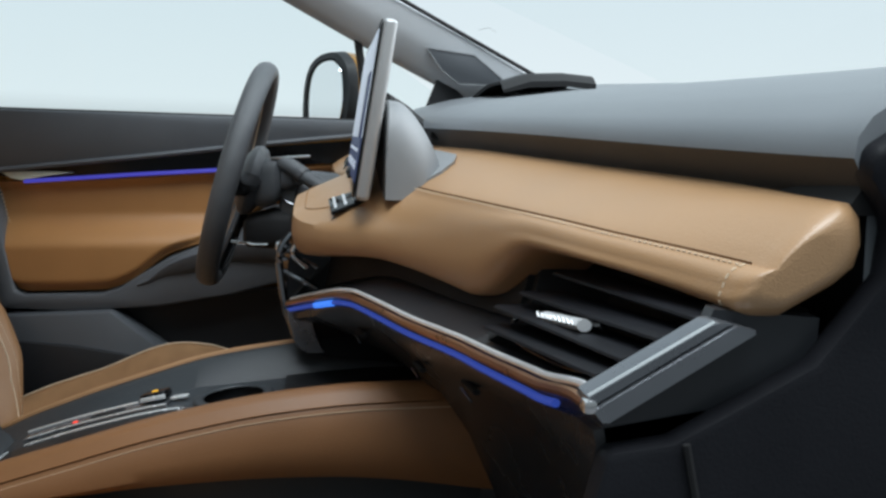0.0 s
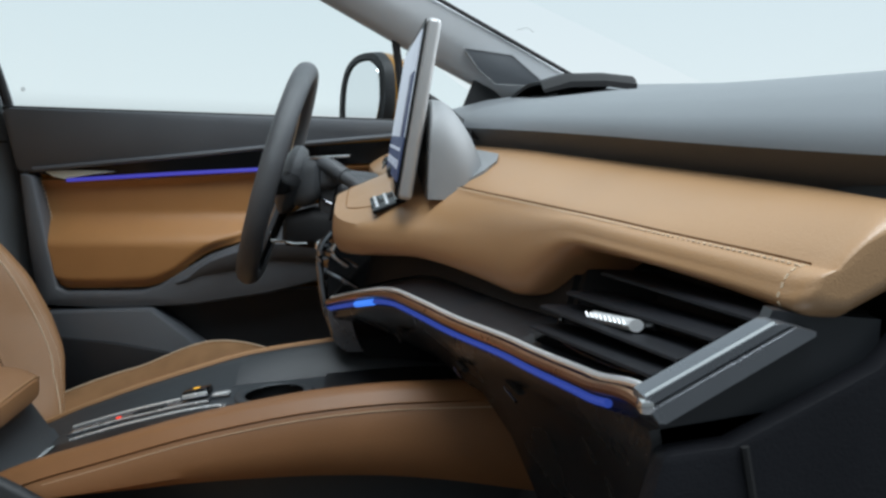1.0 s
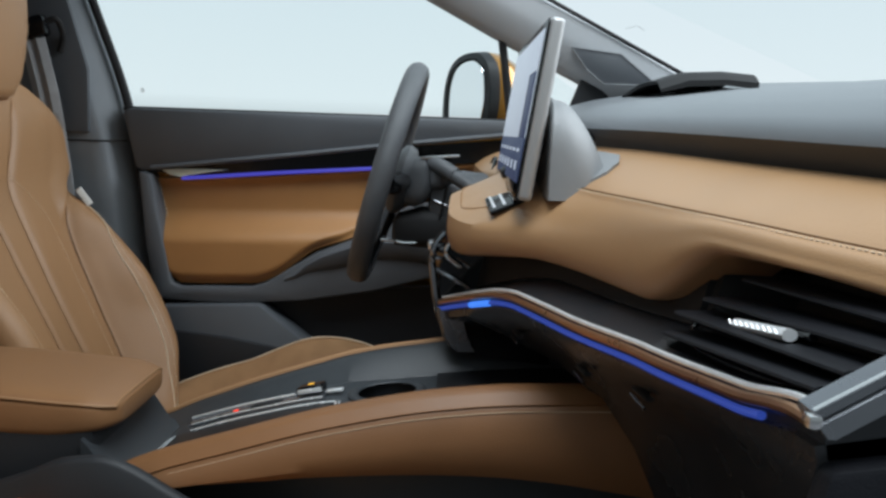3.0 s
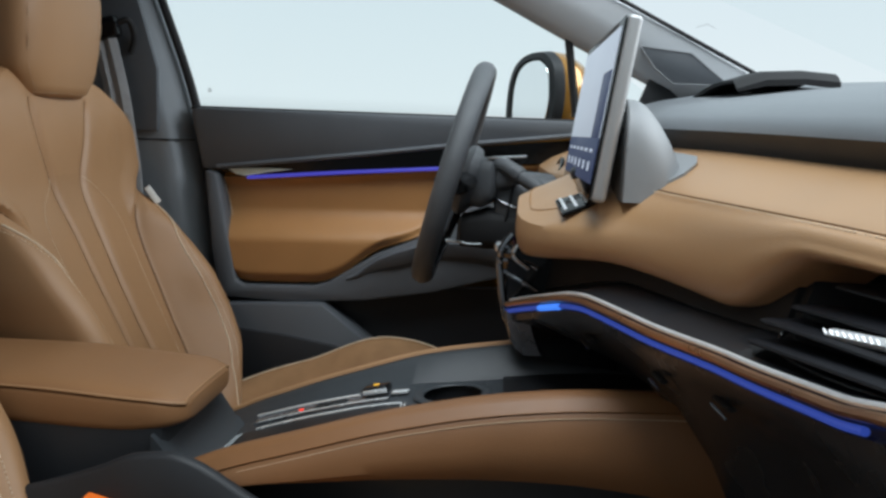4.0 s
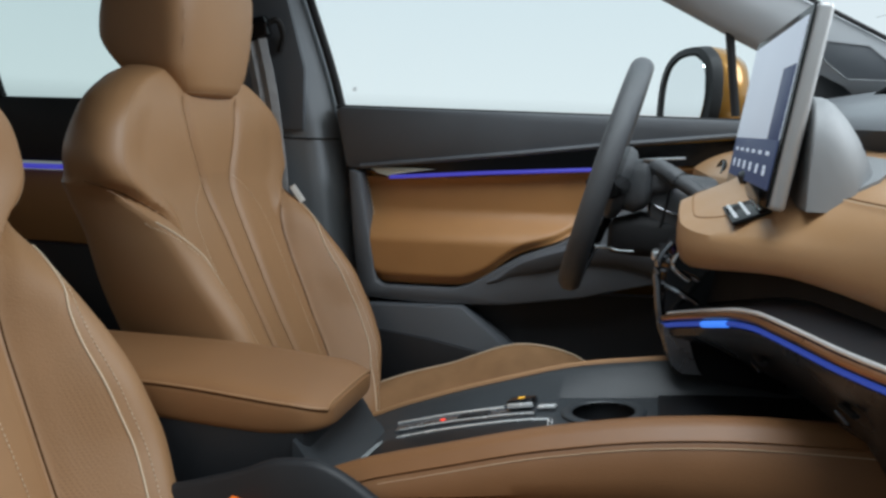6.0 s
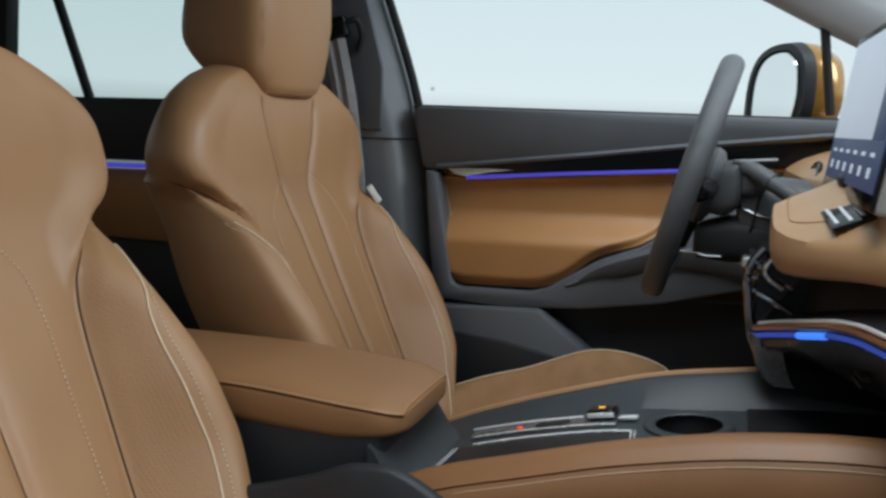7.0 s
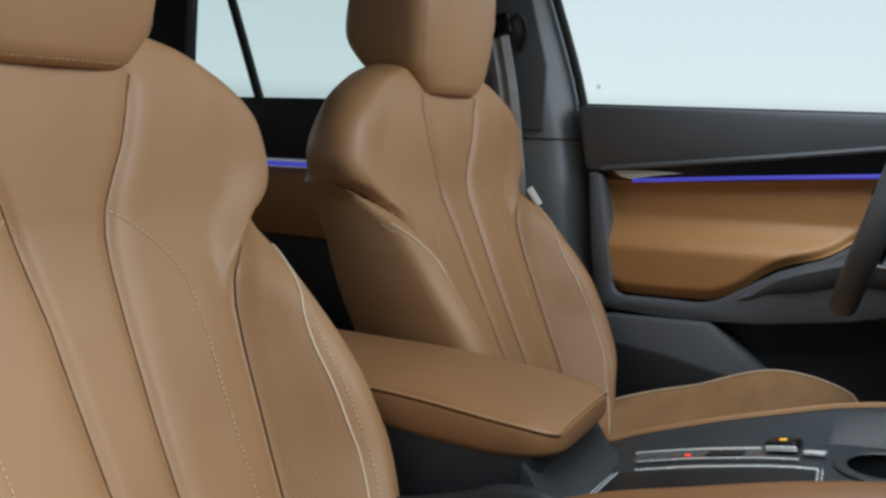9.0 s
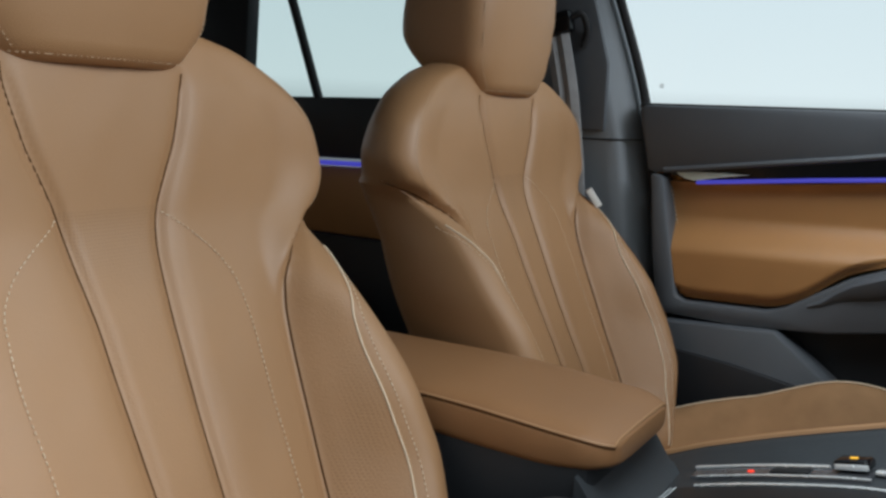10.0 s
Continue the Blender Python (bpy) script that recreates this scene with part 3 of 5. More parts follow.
def seat_belt():
    b = empty("seat_belt", (-0.83, 0.66, 0.6))
    rings = []
    for q in curve([(-0.808, 0.655, 1.15), (-0.782, 0.650, 1.05), (-0.768, 0.648, 0.97), (-0.752, 0.645, 0.85), (-0.745, 0.645, 0.62)], 6):
        rings.append([(q.x - 0.024, q.y - 0.0012, q.z), (q.x - 0.010, q.y - 0.006, q.z), (q.x - 0.002, q.y - 0.001, q.z), (q.x + 0.010, q.y - 0.006, q.z), (q.x + 0.024, q.y - 0.0012, q.z), (q.x + 0.024, q.y + 0.0012, q.z), (q.x - 0.024, q.y + 0.0012, q.z)])
    part("webbing", loft(rings), M["belt"], b, "grey woven webbing")
    part("belt_guide", block((-0.812, 0.655, 1.158), (0.075, 0.028, 0.042), 0.010, (0, -15, 0)), M["gloss"], b, "glossy black belt guide")
    part("guide_arm", tube(curve([(-0.785, 0.655, 1.168), (-0.762, 0.66, 1.178), (-0.756, 0.675, 1.15), (-0.765, 0.68, 1.12)], 5), 0.006), M["black"], b)
    return tagged(b, "grey seat belt hanging from its guide on the pillar", "seat belt")


seat_belt()


def pillar_a():
    p = empty("a_pillar", (0.3, 0.72, 1.0))
    low = [(-0.20, 1.315), (-0.06, 1.243), (0.082, 1.170), (0.26, 1.085), (0.30, 1.05)]
    high = [(0.02, 1.315), (0.155, 1.249), (0.29, 1.185), (0.425, 1.115), (0.50, 1.06)]
    rings = []
    for k in range(17):
        t = k / 16 * 4
        i = min(3, int(t))
        f = t - i
        a = Vector((*[low[i][n] + (low[i + 1][n] - low[i][n]) * f for n in (0, 1)],))
        c = Vector((*[high[i][n] + (high[i + 1][n] - high[i][n]) * f for n in (0, 1)],))
        m = (a + c) / 2
        rings.append([(a.x, 0.765, a.y), (a.x + 0.004, 0.735, a.y), (a.x + 0.02, 0.722, a.y + 0.006), (m.x - 0.01, 0.706, m.y), (m.x + 0.012, 0.702, m.y + 0.008), (c.x - 0.01, 0.702, c.y), (c.x, 0.712, c.y + 0.004), (c.x, 0.765, c.y)])
    part("pillar_trim", loft(rings), M["pale_trim"], p, "pale grey pillar trim beside the windscreen")
    part("screen_edge", tube([(high[0][0] + 0.004, 0.700, high[0][1] + 0.003), (high[1][0] + 0.004, 0.700, high[1][1] + 0.003), (high[3][0] + 0.004, 0.700, high[3][1] + 0.003)], 0.004), M["black"], p)
    grille = [(0.205, 1.165), (0.300, 1.155), (0.365, 1.105), (0.345, 1.098), (0.27, 1.098), (0.235, 1.125)]
    part("glass_clip", tube([(0.305, 0.693, 1.202), (0.325, 0.69, 1.208), (0.340, 0.69, 1.200)], 0.0004, 6), M["pod"], p)
    grid = part("tweeter_grille", slab(grille, "y", 0.694, 0.012, 0.003), M["grey"], p, "small speaker grille")
    part("grille_rim", tube([(x, 0.693, z) for x, z in grille + grille[:1]], 0.0010, 6), M["pod"], grid)
    return tagged(p, "sloping pale grey pillar beside the windscreen", "pillar", kind="structure")


pillar_a()


def door_mirror():
    m = empty("door_mirror", (0.09, 0.95, 1.03))
    out = [(-0.036, 1.00), (-0.040, 1.08), (-0.020, 1.135), (0.020, 1.163), (0.075, 1.172), (0.115, 1.165), (0.15, 1.13), (0.155, 1.05), (0.12, 0.99), (0.02, 0.975)]
    ring = curve([(x, 0.0, z) for x, z in out], 5, True)
    mid = Vector((0.055, 0, 1.075))
    # the shell bulges forward; its glass faces rearward
    rings = []
    for f, dx in ((0.80, 0.004), (0.84, -0.003), (0.97, -0.002), (1.0, 0.02), (0.98, 0.05), (0.85, 0.085), (0.55, 0.11), (0.2, 0.12)):
        rr = []
        for q in ring:
            d = (q - mid) * f
            rr.append((0.012 + dx * 0.9 + d.x * 0.52, 0.955 + dx * 0.3 - d.x * 0.8, mid.z + d.z))
        rings.append(rr)
    bm = loft(rings)
    for fc in bm.faces:
        c = fc.calc_center_median()
        fc.material_index = 0 if (c.x - 0.012) * 0.84 + (c.y - 0.955) * 0.54 > 0.012 else 1
    part("mirror_shell", bm, [M["paint"], M["dark"]], m, "amber painted shell with a black rim")
    g = []
    for q in ring:
        d = (q - mid) * 0.78
        d.x = d.x * 0.90 + 0.010
        g.append((0.008 + d.x * 0.52, 0.953 - d.x * 0.8, mid.z + d.z))
    bm = loft([g, [(x - 0.002, y, z) for x, y, z in g]])
    part("mirror_glass", bm, M["mirror"], m, "mirror glass")
    part("mirror_foot", block((0.13, 0.86, 1.01), (0.06, 0.16, 0.03), 0.01), M["gloss"], m)
    return tagged(m, "amber outside mirror with a black rim", "wing mirror")


door_mirror()


def rear_door():
    d = empty("rear_door", (-1.3, 0.75, 0.4))
    part("upper_panel", slab([(-1.72, 1.012), (-0.95, 1.022), (-0.95, 0.885), (-1.72, 0.872)], "y", 0.735, 0.05, 0.006), M["dark"], d, "dark upper door panel")
    part("ambient_light", tube([(-1.72, 0.735, 0.860), (-0.98, 0.735, 0.874)], 0.0055), M["violet"], d, "glowing blue light line")
    part("leather_insert", slab([(-1.72, 0.852), (-0.95, 0.866), (-0.95, 0.70), (-1.72, 0.70)], "y", 0.742, 0.04, 0.006), M["tan_door"], d, "tan leather door insert")
    part("lower_panel", slab([(-1.72, 0.70), (-0.95, 0.70), (-0.95, 0.36), (-1.72, 0.36)], "y", 0.73, 0.05, 0.006), M["dark"], d)
    pane = part("window_pane", slab([(-1.70, 1.01), (-0.95, 1.02), (-1.02, 1.42), (-1.60, 1.40)], "y", 0.752, 0.004, 0.0), M["tinted"], d, "tinted rear side window", smooth=False)
    pane.visible_shadow = False
    part("window_post", tube([(-1.445, 0.745, 1.01), (-1.528, 0.745, 1.231), (-1.59, 0.745, 1.40)], 0.011), M["black"], d)
    part("window_frame", slab([(-1.67, 1.0), (-1.655, 1.25), (-1.64, 1.42), (-1.85, 1.42), (-1.85, 1.0)], "y", 0.73, 0.04, 0.004), M["black"], d)
    return tagged(d, "rear door with tan insert and tinted window", "car door")


rear_door()


# ---- dashboard ----
# by y: rear line of the stitch (x, z), nose x, nose z, underside z, front edge x
PAD_XS = [(-0.62, 0.246), (-0.45, 0.203), (-0.38, 0.185), (-0.25, 0.153), (-0.10, 0.118), (0.10, 0.095), (0.24, 0.10), (0.33, 0.085), (0.70, 0.085)]
PAD_ZS = [(-0.62, 0.938), (-0.38, 0.942), (-0.10, 0.944), (0.0, 0.946), (0.12, 0.958), (0.22, 0.966), (0.70, 0.965)]
PAD_XN = [(-0.62, 0.232), (-0.45, 0.190), (-0.38, 0.172), (-0.30, 0.150), (-0.20, 0.118), (-0.10, 0.070), (-0.02, 0.010), (0.06, -0.018), (0.12, -0.016), (0.18, 0.01), (0.24, 0.055), (0.30, 0.052), (0.38, 0.035), (0.70, 0.030)]
PAD_ZN = [(-0.62, 0.925), (-0.38, 0.928), (-0.30, 0.915), (-0.10, 0.897), (0.0, 0.893), (0.06, 0.900), (0.12, 0.915), (0.22, 0.925), (0.34, 0.935), (0.70, 0.935)]
PAD_ZB = [(-0.62, 0.911), (-0.46, 0.918), (-0.39, 0.916), (-0.365, 0.909), (-0.34, 0.895), (-0.315, 0.880), (-0.29, 0.866), (-0.265, 0.860), (-0.20, 0.862), (-0.15, 0.8645), (-0.10, 0.866), (-0.05, 0.863), (0.0, 0.855), (0.06, 0.850), (0.12, 0.855), (0.2, 0.867), (0.70, 0.885)]
PAD_XG = [(-0.62, 0.300), (-0.50, 0.300), (-0.30, 0.270), (0.10, 0.185), (0.30, 0.20), (0.70, 0.22)]


def pad_ring(y, n=10):
    xs, zs, xn, zn, zb, xg = (along(t, y) for t in (PAD_XS, PAD_ZS, PAD_XN, PAD_ZN, PAD_ZB, PAD_XG))
    zg = along([(-0.62, 0.973), (-0.45, 0.977), (-0.25, 0.981), (0.0, 0.987)], y)
    pts = [(xg - 0.014, zg - 0.044), (xg - 0.003, zg - 0.034), (xg, zg - 0.022), (xg - 0.002, zg - 0.009), (xg - 0.008, zg - 0.002)]
    for k in range(1, n):
        t = k / n
        pts.append((xg - 0.010 + (xs - xg + 0.010) * t, zg + (zs - zg) * t + 0.006 * math.sin(math.pi * t)))
    pts += [(xs + 0.0016, zs + 0.0006), (xs, zs - 0.0012), (xs - 0.0016, zs - 0.0002)]
    # from stitch to the rounded nose and under it
    for k in range(1, n + 1):
        t = k / n
        pts.append((xs + (xn - xs) * t - 0.003 * math.sin(math.pi * t), zs + (zn - zs) * t + 0.002 * math.sin(math.pi * t)))
    for k in range(1, 9):
        a = math.pi / 2 * k / 8
        pts.append((xn + 0.016 * (1 - math.cos(a)) - 0.004 * math.sin(2 * a), zn - (zn - zb) * math.sin(a)))
    pts += [(max(xg - 0.045, xn + 0.02), zb)]
    return [(x, y, z) for x, z in pts]


def dashboard():
    d = empty("dashboard", (0.3, 0, 0.5))
    ys = [-0.595 + 0.01 * k for k in range(131)]
    rings = [pad_ring(y) for y in ys]
    # rounded end towards the open door
    first = rings[0]
    cx, cz = sum(q[0] for q in first) / len(first), sum(q[2] for q in first) / len(first)
    ends = []
    for deg in (90, 84, 72, 60, 46, 32, 16):
        f, dy = 1 - 0.50 * (1 - math.cos(radians(deg))), -0.017 * math.sin(radians(deg))
        ends.append([(cx + (x - cx) * f, y + dy, cz + (z - cz) * f) for x, y, z in first])
    pad = part("leather_pad", loft(ends + rings), M["pad"], d, "tan leather dash pad with a stitched edge")
    line = []
    for y in [-0.590 + 0.006 * k for k in range(82)]:
        line.append((along(PAD_XS, y) - 0.0052, y, along(PAD_ZS, y) - 0.0010))
    part("stitching", dashes(line, 0.0006, 0.0036, 0.0014), M["thread"], pad, "pale stitching along the pad")
    down = [(x - 0.0004, y, z + 0.0002) for x, y, z in pad_ring(-0.592)[17:34]]
    part("stitching", dashes(curve(down, 4), 0.0006, 0.0036, 0.0014), M["thread"], pad)
    part("seam", tube([(along(PAD_XS, y), y, along(PAD_ZS, y) - 0.0002) for y in [-0.592 + 0.01 * k for k in range(53)]], 0.0011, 6), M["seam"], pad)
    nose = []
    for k in range(31):
        t = k / 30
        y = 0.17 - 0.215 * t
        xs, zs, xn, zn = (along(tb, y) for tb in (PAD_XS, PAD_ZS, PAD_XN, PAD_ZN))
        f = 0.86 - 0.42 * smooth01(0.55, 1.0, t)
        nose.append((xs + (xn - xs) * f - 0.003 * math.sin(math.pi * f), y, zs + (zn - zs) * f + 0.002 * math.sin(math.pi * f) + 0.0003))
    part("seam", tube(nose, 0.0007, 6), M["suede"], pad)
    ring = [(0.048 + 0.006 * math.sin(a), 0.40 + 0.050 * math.cos(a), 0.937 + 0.020 * math.sin(a)) for a in [2 * math.pi * k / 40 for k in range(40)]]
    part("side_vent", ring_tube(ring, 0.0035, 8), M["gloss"], d, "black rim of the driver's air vent")
    # soft upper part below the windscreen
    rings = []
    for k in range(45):
        y = -0.605 + 0.0308 * k
        xl = along([(-0.66, 0.29), (-0.30, 0.238), (0.10, 0.150), (0.22, 0.142), (0.40, 0.15), (0.75, 0.15)], y) + 0.0
        sk = 0.10 * smooth01(-0.25, -0.66, y)
        zl = along([(-0.66, 0.994), (0.0, 1.006), (0.75, 1.012)], y)
        rise = along([(-0.66, 1.36), (-0.3, 1.16), (0.0, 1.04), (0.2, 1.05), (0.40, 1.22), (0.75, 1.36)], y)
        prof = [(0.0, -0.10, 0.02), (0.0, -0.014, 0.014), (0.0, 0.0, 0), (0.0, 0.008, 0.002), (0.0, 0.016, 0.012), (0, 0.028, 0.045), (0, 0.040, 0.10), (0, 0.054, 0.20), (0, 0.066, 0.32), (0, 0.072, 0.45), (0, 0.05, 0.60), (0, -0.10, 0.60)]
        rings.append([(xl + dx, y + sk * min(1, dx / 0.2), zl + dz * rise) for _, dz, dx in prof])
    bm = loft(rings)
    # the lip's front faces take the dark material in place of shade
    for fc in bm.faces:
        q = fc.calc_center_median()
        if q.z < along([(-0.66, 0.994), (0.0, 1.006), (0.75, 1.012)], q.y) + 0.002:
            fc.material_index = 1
    part("upper_panel", bm, [M["dtop"], M["dark"]], d, "grey grained upper dash, lower lip darkened to look shaded")
    # black filler standing in for the shade between pad and upper part
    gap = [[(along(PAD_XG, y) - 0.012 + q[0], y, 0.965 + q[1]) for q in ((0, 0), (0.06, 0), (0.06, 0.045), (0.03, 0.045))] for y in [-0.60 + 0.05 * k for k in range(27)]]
    part("gap_shade", loft(gap), M["black"], d)
    # glossy decor between pad and light strip
    strip_x = [(-0.60, 0.160), (-0.50, 0.156), (-0.35, 0.137), (-0.20, 0.091), (-0.07, 0.044), (-0.01, 0.016), (0.06, -0.008), (0.12, -0.031), (0.16, -0.040)]
    strip_z = [(-0.60, 0.862), (-0.50, 0.845), (-0.35, 0.828), (-0.20, 0.821), (-0.10, 0.821), (-0.06, 0.817), (-0.01, 0.805), (0.06, 0.787), (0.12, 0.771), (0.16, 0.765)]
    stations = [-0.60 + 0.01 * k for k in range(72)]

    def at(y, dx=0.0, dz=0.0):
        return (along(strip_x, y) + dx, y, along(strip_z, y) + dz)

    rings = []
    for y in stations:
        zb = along(PAD_ZB, y)
        x, _, z = at(y)
        if -0.585 < y < -0.345:
            rings.append([(x + 0.004, y, z + 0.006), (x + 0.016, y, z + 0.011), (x + 0.024, y, z + 0.006), (x + 0.095, y, z + 0.010), (x + 0.125, y, zb), (x + 0.13, y, z - 0.03), (x + 0.01, y, z - 0.02)])
            continue
        rings.append([(x + 0.004, y, z + 0.006), (x + 0.02, y, z + 0.014), (x + 0.05, y, z + 0.024), (x + 0.062, y, zb + 0.004), (x + 0.12, y, zb), (x + 0.12, y, z - 0.03), (x + 0.01, y, z - 0.02)])
    bm = loft(rings)
    for fc in bm.faces:
        q = fc.calc_center_median()
        if -0.59 < q.y < -0.335 and q.x > along(strip_x, q.y) + 0.018:
            fc.material_index = 1
    part("decor_panel", bm, [M["decor"], M["black"]], d, "glossy black decor panel")
    # matt black sheet before the decor wall, painted shade under the pad
    wall = [y for y in stations if y > -0.335]
    part("recess_shade", loft([[(along(strip_x, y) + 0.046, y, along(strip_z, y) + 0.0255), (along(strip_x, y) + 0.057, y, along(PAD_ZB, y) + 0.006), (along(strip_x, y) + 0.066, y, along(PAD_ZB, y) + 0.006), (along(strip_x, y) + 0.056, y, along(strip_z, y) + 0.02)] for y in wall]), M["black"], d)
    part("metal_strip", tube([at(y, 0.004, 0.0088) for y in stations], 0.0024, 8), M["strip"], d, "brushed metal strip")
    part("copper_strip", tube([at(y, -0.001, 0.003) for y in stations], 0.0036, 8), M["copper"], d, "copper coloured strip")
    part("ambient_light", tube([at(y, 0.0, -0.0055) for y in stations if y > -0.545], 0.0027, 8), M["blue"], d, "glowing blue light line")
    part("light_source", tube([at(y, -0.0006, -0.006) for y in (-0.045, -0.03, -0.015, 0.0)], 0.0036, 8), M["bluehot"], d, "brightest spot of the blue light line")
    # lower dash below the strip
    rings = []
    for y in [-0.60 + 0.03 * k for k in range(25)]:
        x, _, z = at(y)
        drop = along([(-0.60, 0.032), (-0.45, 0.045), (-0.35, 0.056), (-0.13, 0.086), (0.0, 0.050), (0.12, 0.025)], y)
        fwd = along([(-0.60, 0.006), (-0.45, 0.03), (-0.35, 0.05), (-0.13, 0.07), (0.12, 0.05)], y)
        deep = 0.34 * smooth01(-0.135, -0.175, y)
        rings.append([(x + 0.002, y, z - 0.010), (x + 0.004, y, z - 0.018), (x + 0.5 * fwd, y, z - 0.018 - 0.45 * (drop - 0.018)), (x + fwd, y, z - drop), (x + fwd + 0.03 + 0.2 * deep, y, z - drop - 0.01 - 0.6 * deep), (x + fwd + 0.05 + 0.4 * deep, y, z - drop - deep), (x + 0.35, y, z - drop - deep), (x + 0.3, y, z - 0.02), (x + 0.06, y, z)])
    part("lower_panel", loft(rings), M["low_dash"], d, "dark lower dash panel")
    for y, ln in ((-0.06, 0.03), (-0.20, 0.03), (-0.30, 0.035)):
        x, _, z = at(y)
        dr = along([(-0.60, 0.032), (-0.45, 0.045), (-0.35, 0.056), (-0.13, 0.086), (0.0, 0.050)], y)
        part("slot", tube([(x + 0.022, y + ln / 2, z - 0.018 - 0.32 * dr), (x + 0.026, y - ln / 2, z - 0.018 - 0.32 * dr)], 0.004, 8, flat=0.6), M["black"], d)
        part("slot_edge", tube([(x + 0.018, y + ln / 2, z - 0.024 - 0.32 * dr), (x + 0.022, y - ln / 2, z - 0.026 - 0.32 * dr)], 0.0012, 6), M["steel"], d)
    # vent near the open door: frame, slats, tab
    def vent_at(y, dx, dz):
        x, _, z = at(y)
        return (x + dx, y, z + dz)
    outer = [vent_at(-0.348, 0.052, 0.040), vent_at(-0.338, 0.042, 0.026), vent_at(-0.36, 0.031, 0.016), vent_at(-0.42, 0.025, 0.012), vent_at(-0.50, 0.023, 0.011), vent_at(-0.57, 0.023, 0.012), vent_at(-0.588, 0.028, 0.016)]
    part("vent_rim", tube(curve(outer, 6), 0.0024, 8), M["gloss"], d, "glossy black vent rim")
    for a, b in (((0.194, -0.395, 0.9), (0.221, -0.588, 0.907)), ((0.175, -0.368, 0.88), (0.201, -0.588, 0.896)), ((0.159, -0.352, 0.866), (0.182, -0.588, 0.885)), ((0.152, -0.346, 0.849), (0.169, -0.586, 0.876))):
        blade = []
        for k in range(9):
            x, yy, z = Vector(a).lerp(Vector(b), k / 8)
            blade.append([(x - 0.003, yy, z + 0.0012), (x - 0.0036, yy, z - 0.0004), (x, yy, z - 0.0022), (x + 0.03, yy, z - 0.001), (x + 0.03, yy, z + 0.003), (x, yy, z + 0.0024)])
        part("vent_slat", loft(blade), M["jamb"], d)
    tab = [vent_at(y, 0.026, 0.040) for y in (-0.508, -0.488, -0.462, -0.438)]
    grip = part("vent_tab", tube(tab, 0.0050, 10, flat=0.8), M["strip"], d, "knurled silver vent tab")
    for k in range(9):
        part("tab_ridge", tube([vent_at(-0.503 + 0.008 * k, 0.0205, 0.040), vent_at(-0.499 + 0.008 * k, 0.0205, 0.0432)], 0.0007, 5), M["strip"], grip)
    part("vent_tab_grip", tube([vent_at(y, 0.034, 0.040) for y in (-0.520, -0.495)], 0.003, 8), M["gloss"], d)
    ends = []
    for t in (0, 0.03, 0.08, 0.3, 0.5, 0.7, 0.92, 0.97, 1.0):
        u, v = Vector((0.152 + 0.066 * t, 0.8725 + 0.0395 * t)), Vector((0.165 + 0.079 * t, 0.857 + 0.049 * t))
        g = 0.75 if t in (0, 1.0) else 1.0
        m = (u + v) / 2
        u, v = m + (u - m) * g, m + (v - m) * g
        ends.append([(*(u.lerp(v, f)[:1]), y, u.lerp(v, f)[1]) for f, y in ((0.0, -0.596), (0.02, -0.608), (0.10, -0.6115), (0.30, -0.612), (0.36, -0.6105), (0.42, -0.613), (0.86, -0.6145), (0.97, -0.610), (1.0, -0.596))])
    trim = part("end_trim", loft(ends), M["trimsteel"], d, "dark metal end trim")
    part("end_trim_edge", tube([(0.154 + 0.066 * t, -0.6105, 0.8725 + 0.0395 * t) for t in (0.02, 0.3, 0.6, 0.97)], 0.0011, 6), M["chrome"], trim, "bright edge line")
    part("strip_end", block((0.156, -0.609, 0.868), (0.008, 0.010, 0.008), 0.003), M["chrome"], d, "small bright corner piece")
    # side of the dash that the open door uncovers
    cheek = [(0.165, 0.845), (0.20, 0.850), (0.272, 0.890), (0.306, 0.935), (0.308, 0.962), (0.292, 0.984), (0.292, 0.998), (0.33, 1.024), (0.42, 1.056), (0.90, 1.07), (0.90, 0.30), (0.20, 0.30), (0.185, 0.60), (0.15, 0.78)]
    part("side_panel", slab(cheek, "y", -0.615, 0.02, 0.006), M["jamb"], d, "dark plastic dash end panel")
    part("side_joint", tube([(0.205, -0.617, 0.85), (0.222, -0.617, 0.78), (0.235, -0.617, 0.68), (0.24, -0.617, 0.50)], 0.0022, 6), M["black"], d)
    # demister outlet on top, and the projector's well
    demister = part("demister_vent", block((0.655, -0.02, 1.0830), (0.05, 0.13, 0.008), 0.003, (0, 0, 12)), M["gloss"], d, "demister vent slots")
    for k in range(5):
        part("demister_slat", block((0.637 + 0.009 * k, -0.02, 1.0880), (0.003, 0.12, 0.004), 0.001, (0, 0, 12)), M["steel"], demister)
    # frame strip left of the upper part
    part("upper_edge", tube(curve([(0.098, 0.16, 1.045), (0.125, 0.18, 1.03), (0.15, 0.15, 1.008), (0.16, 0.10, 1.0)], 5), 0.008), M["black"], d)
    return tagged(d, "dashboard with tan leather pad and dark grey top", "dashboard")


dashboard()


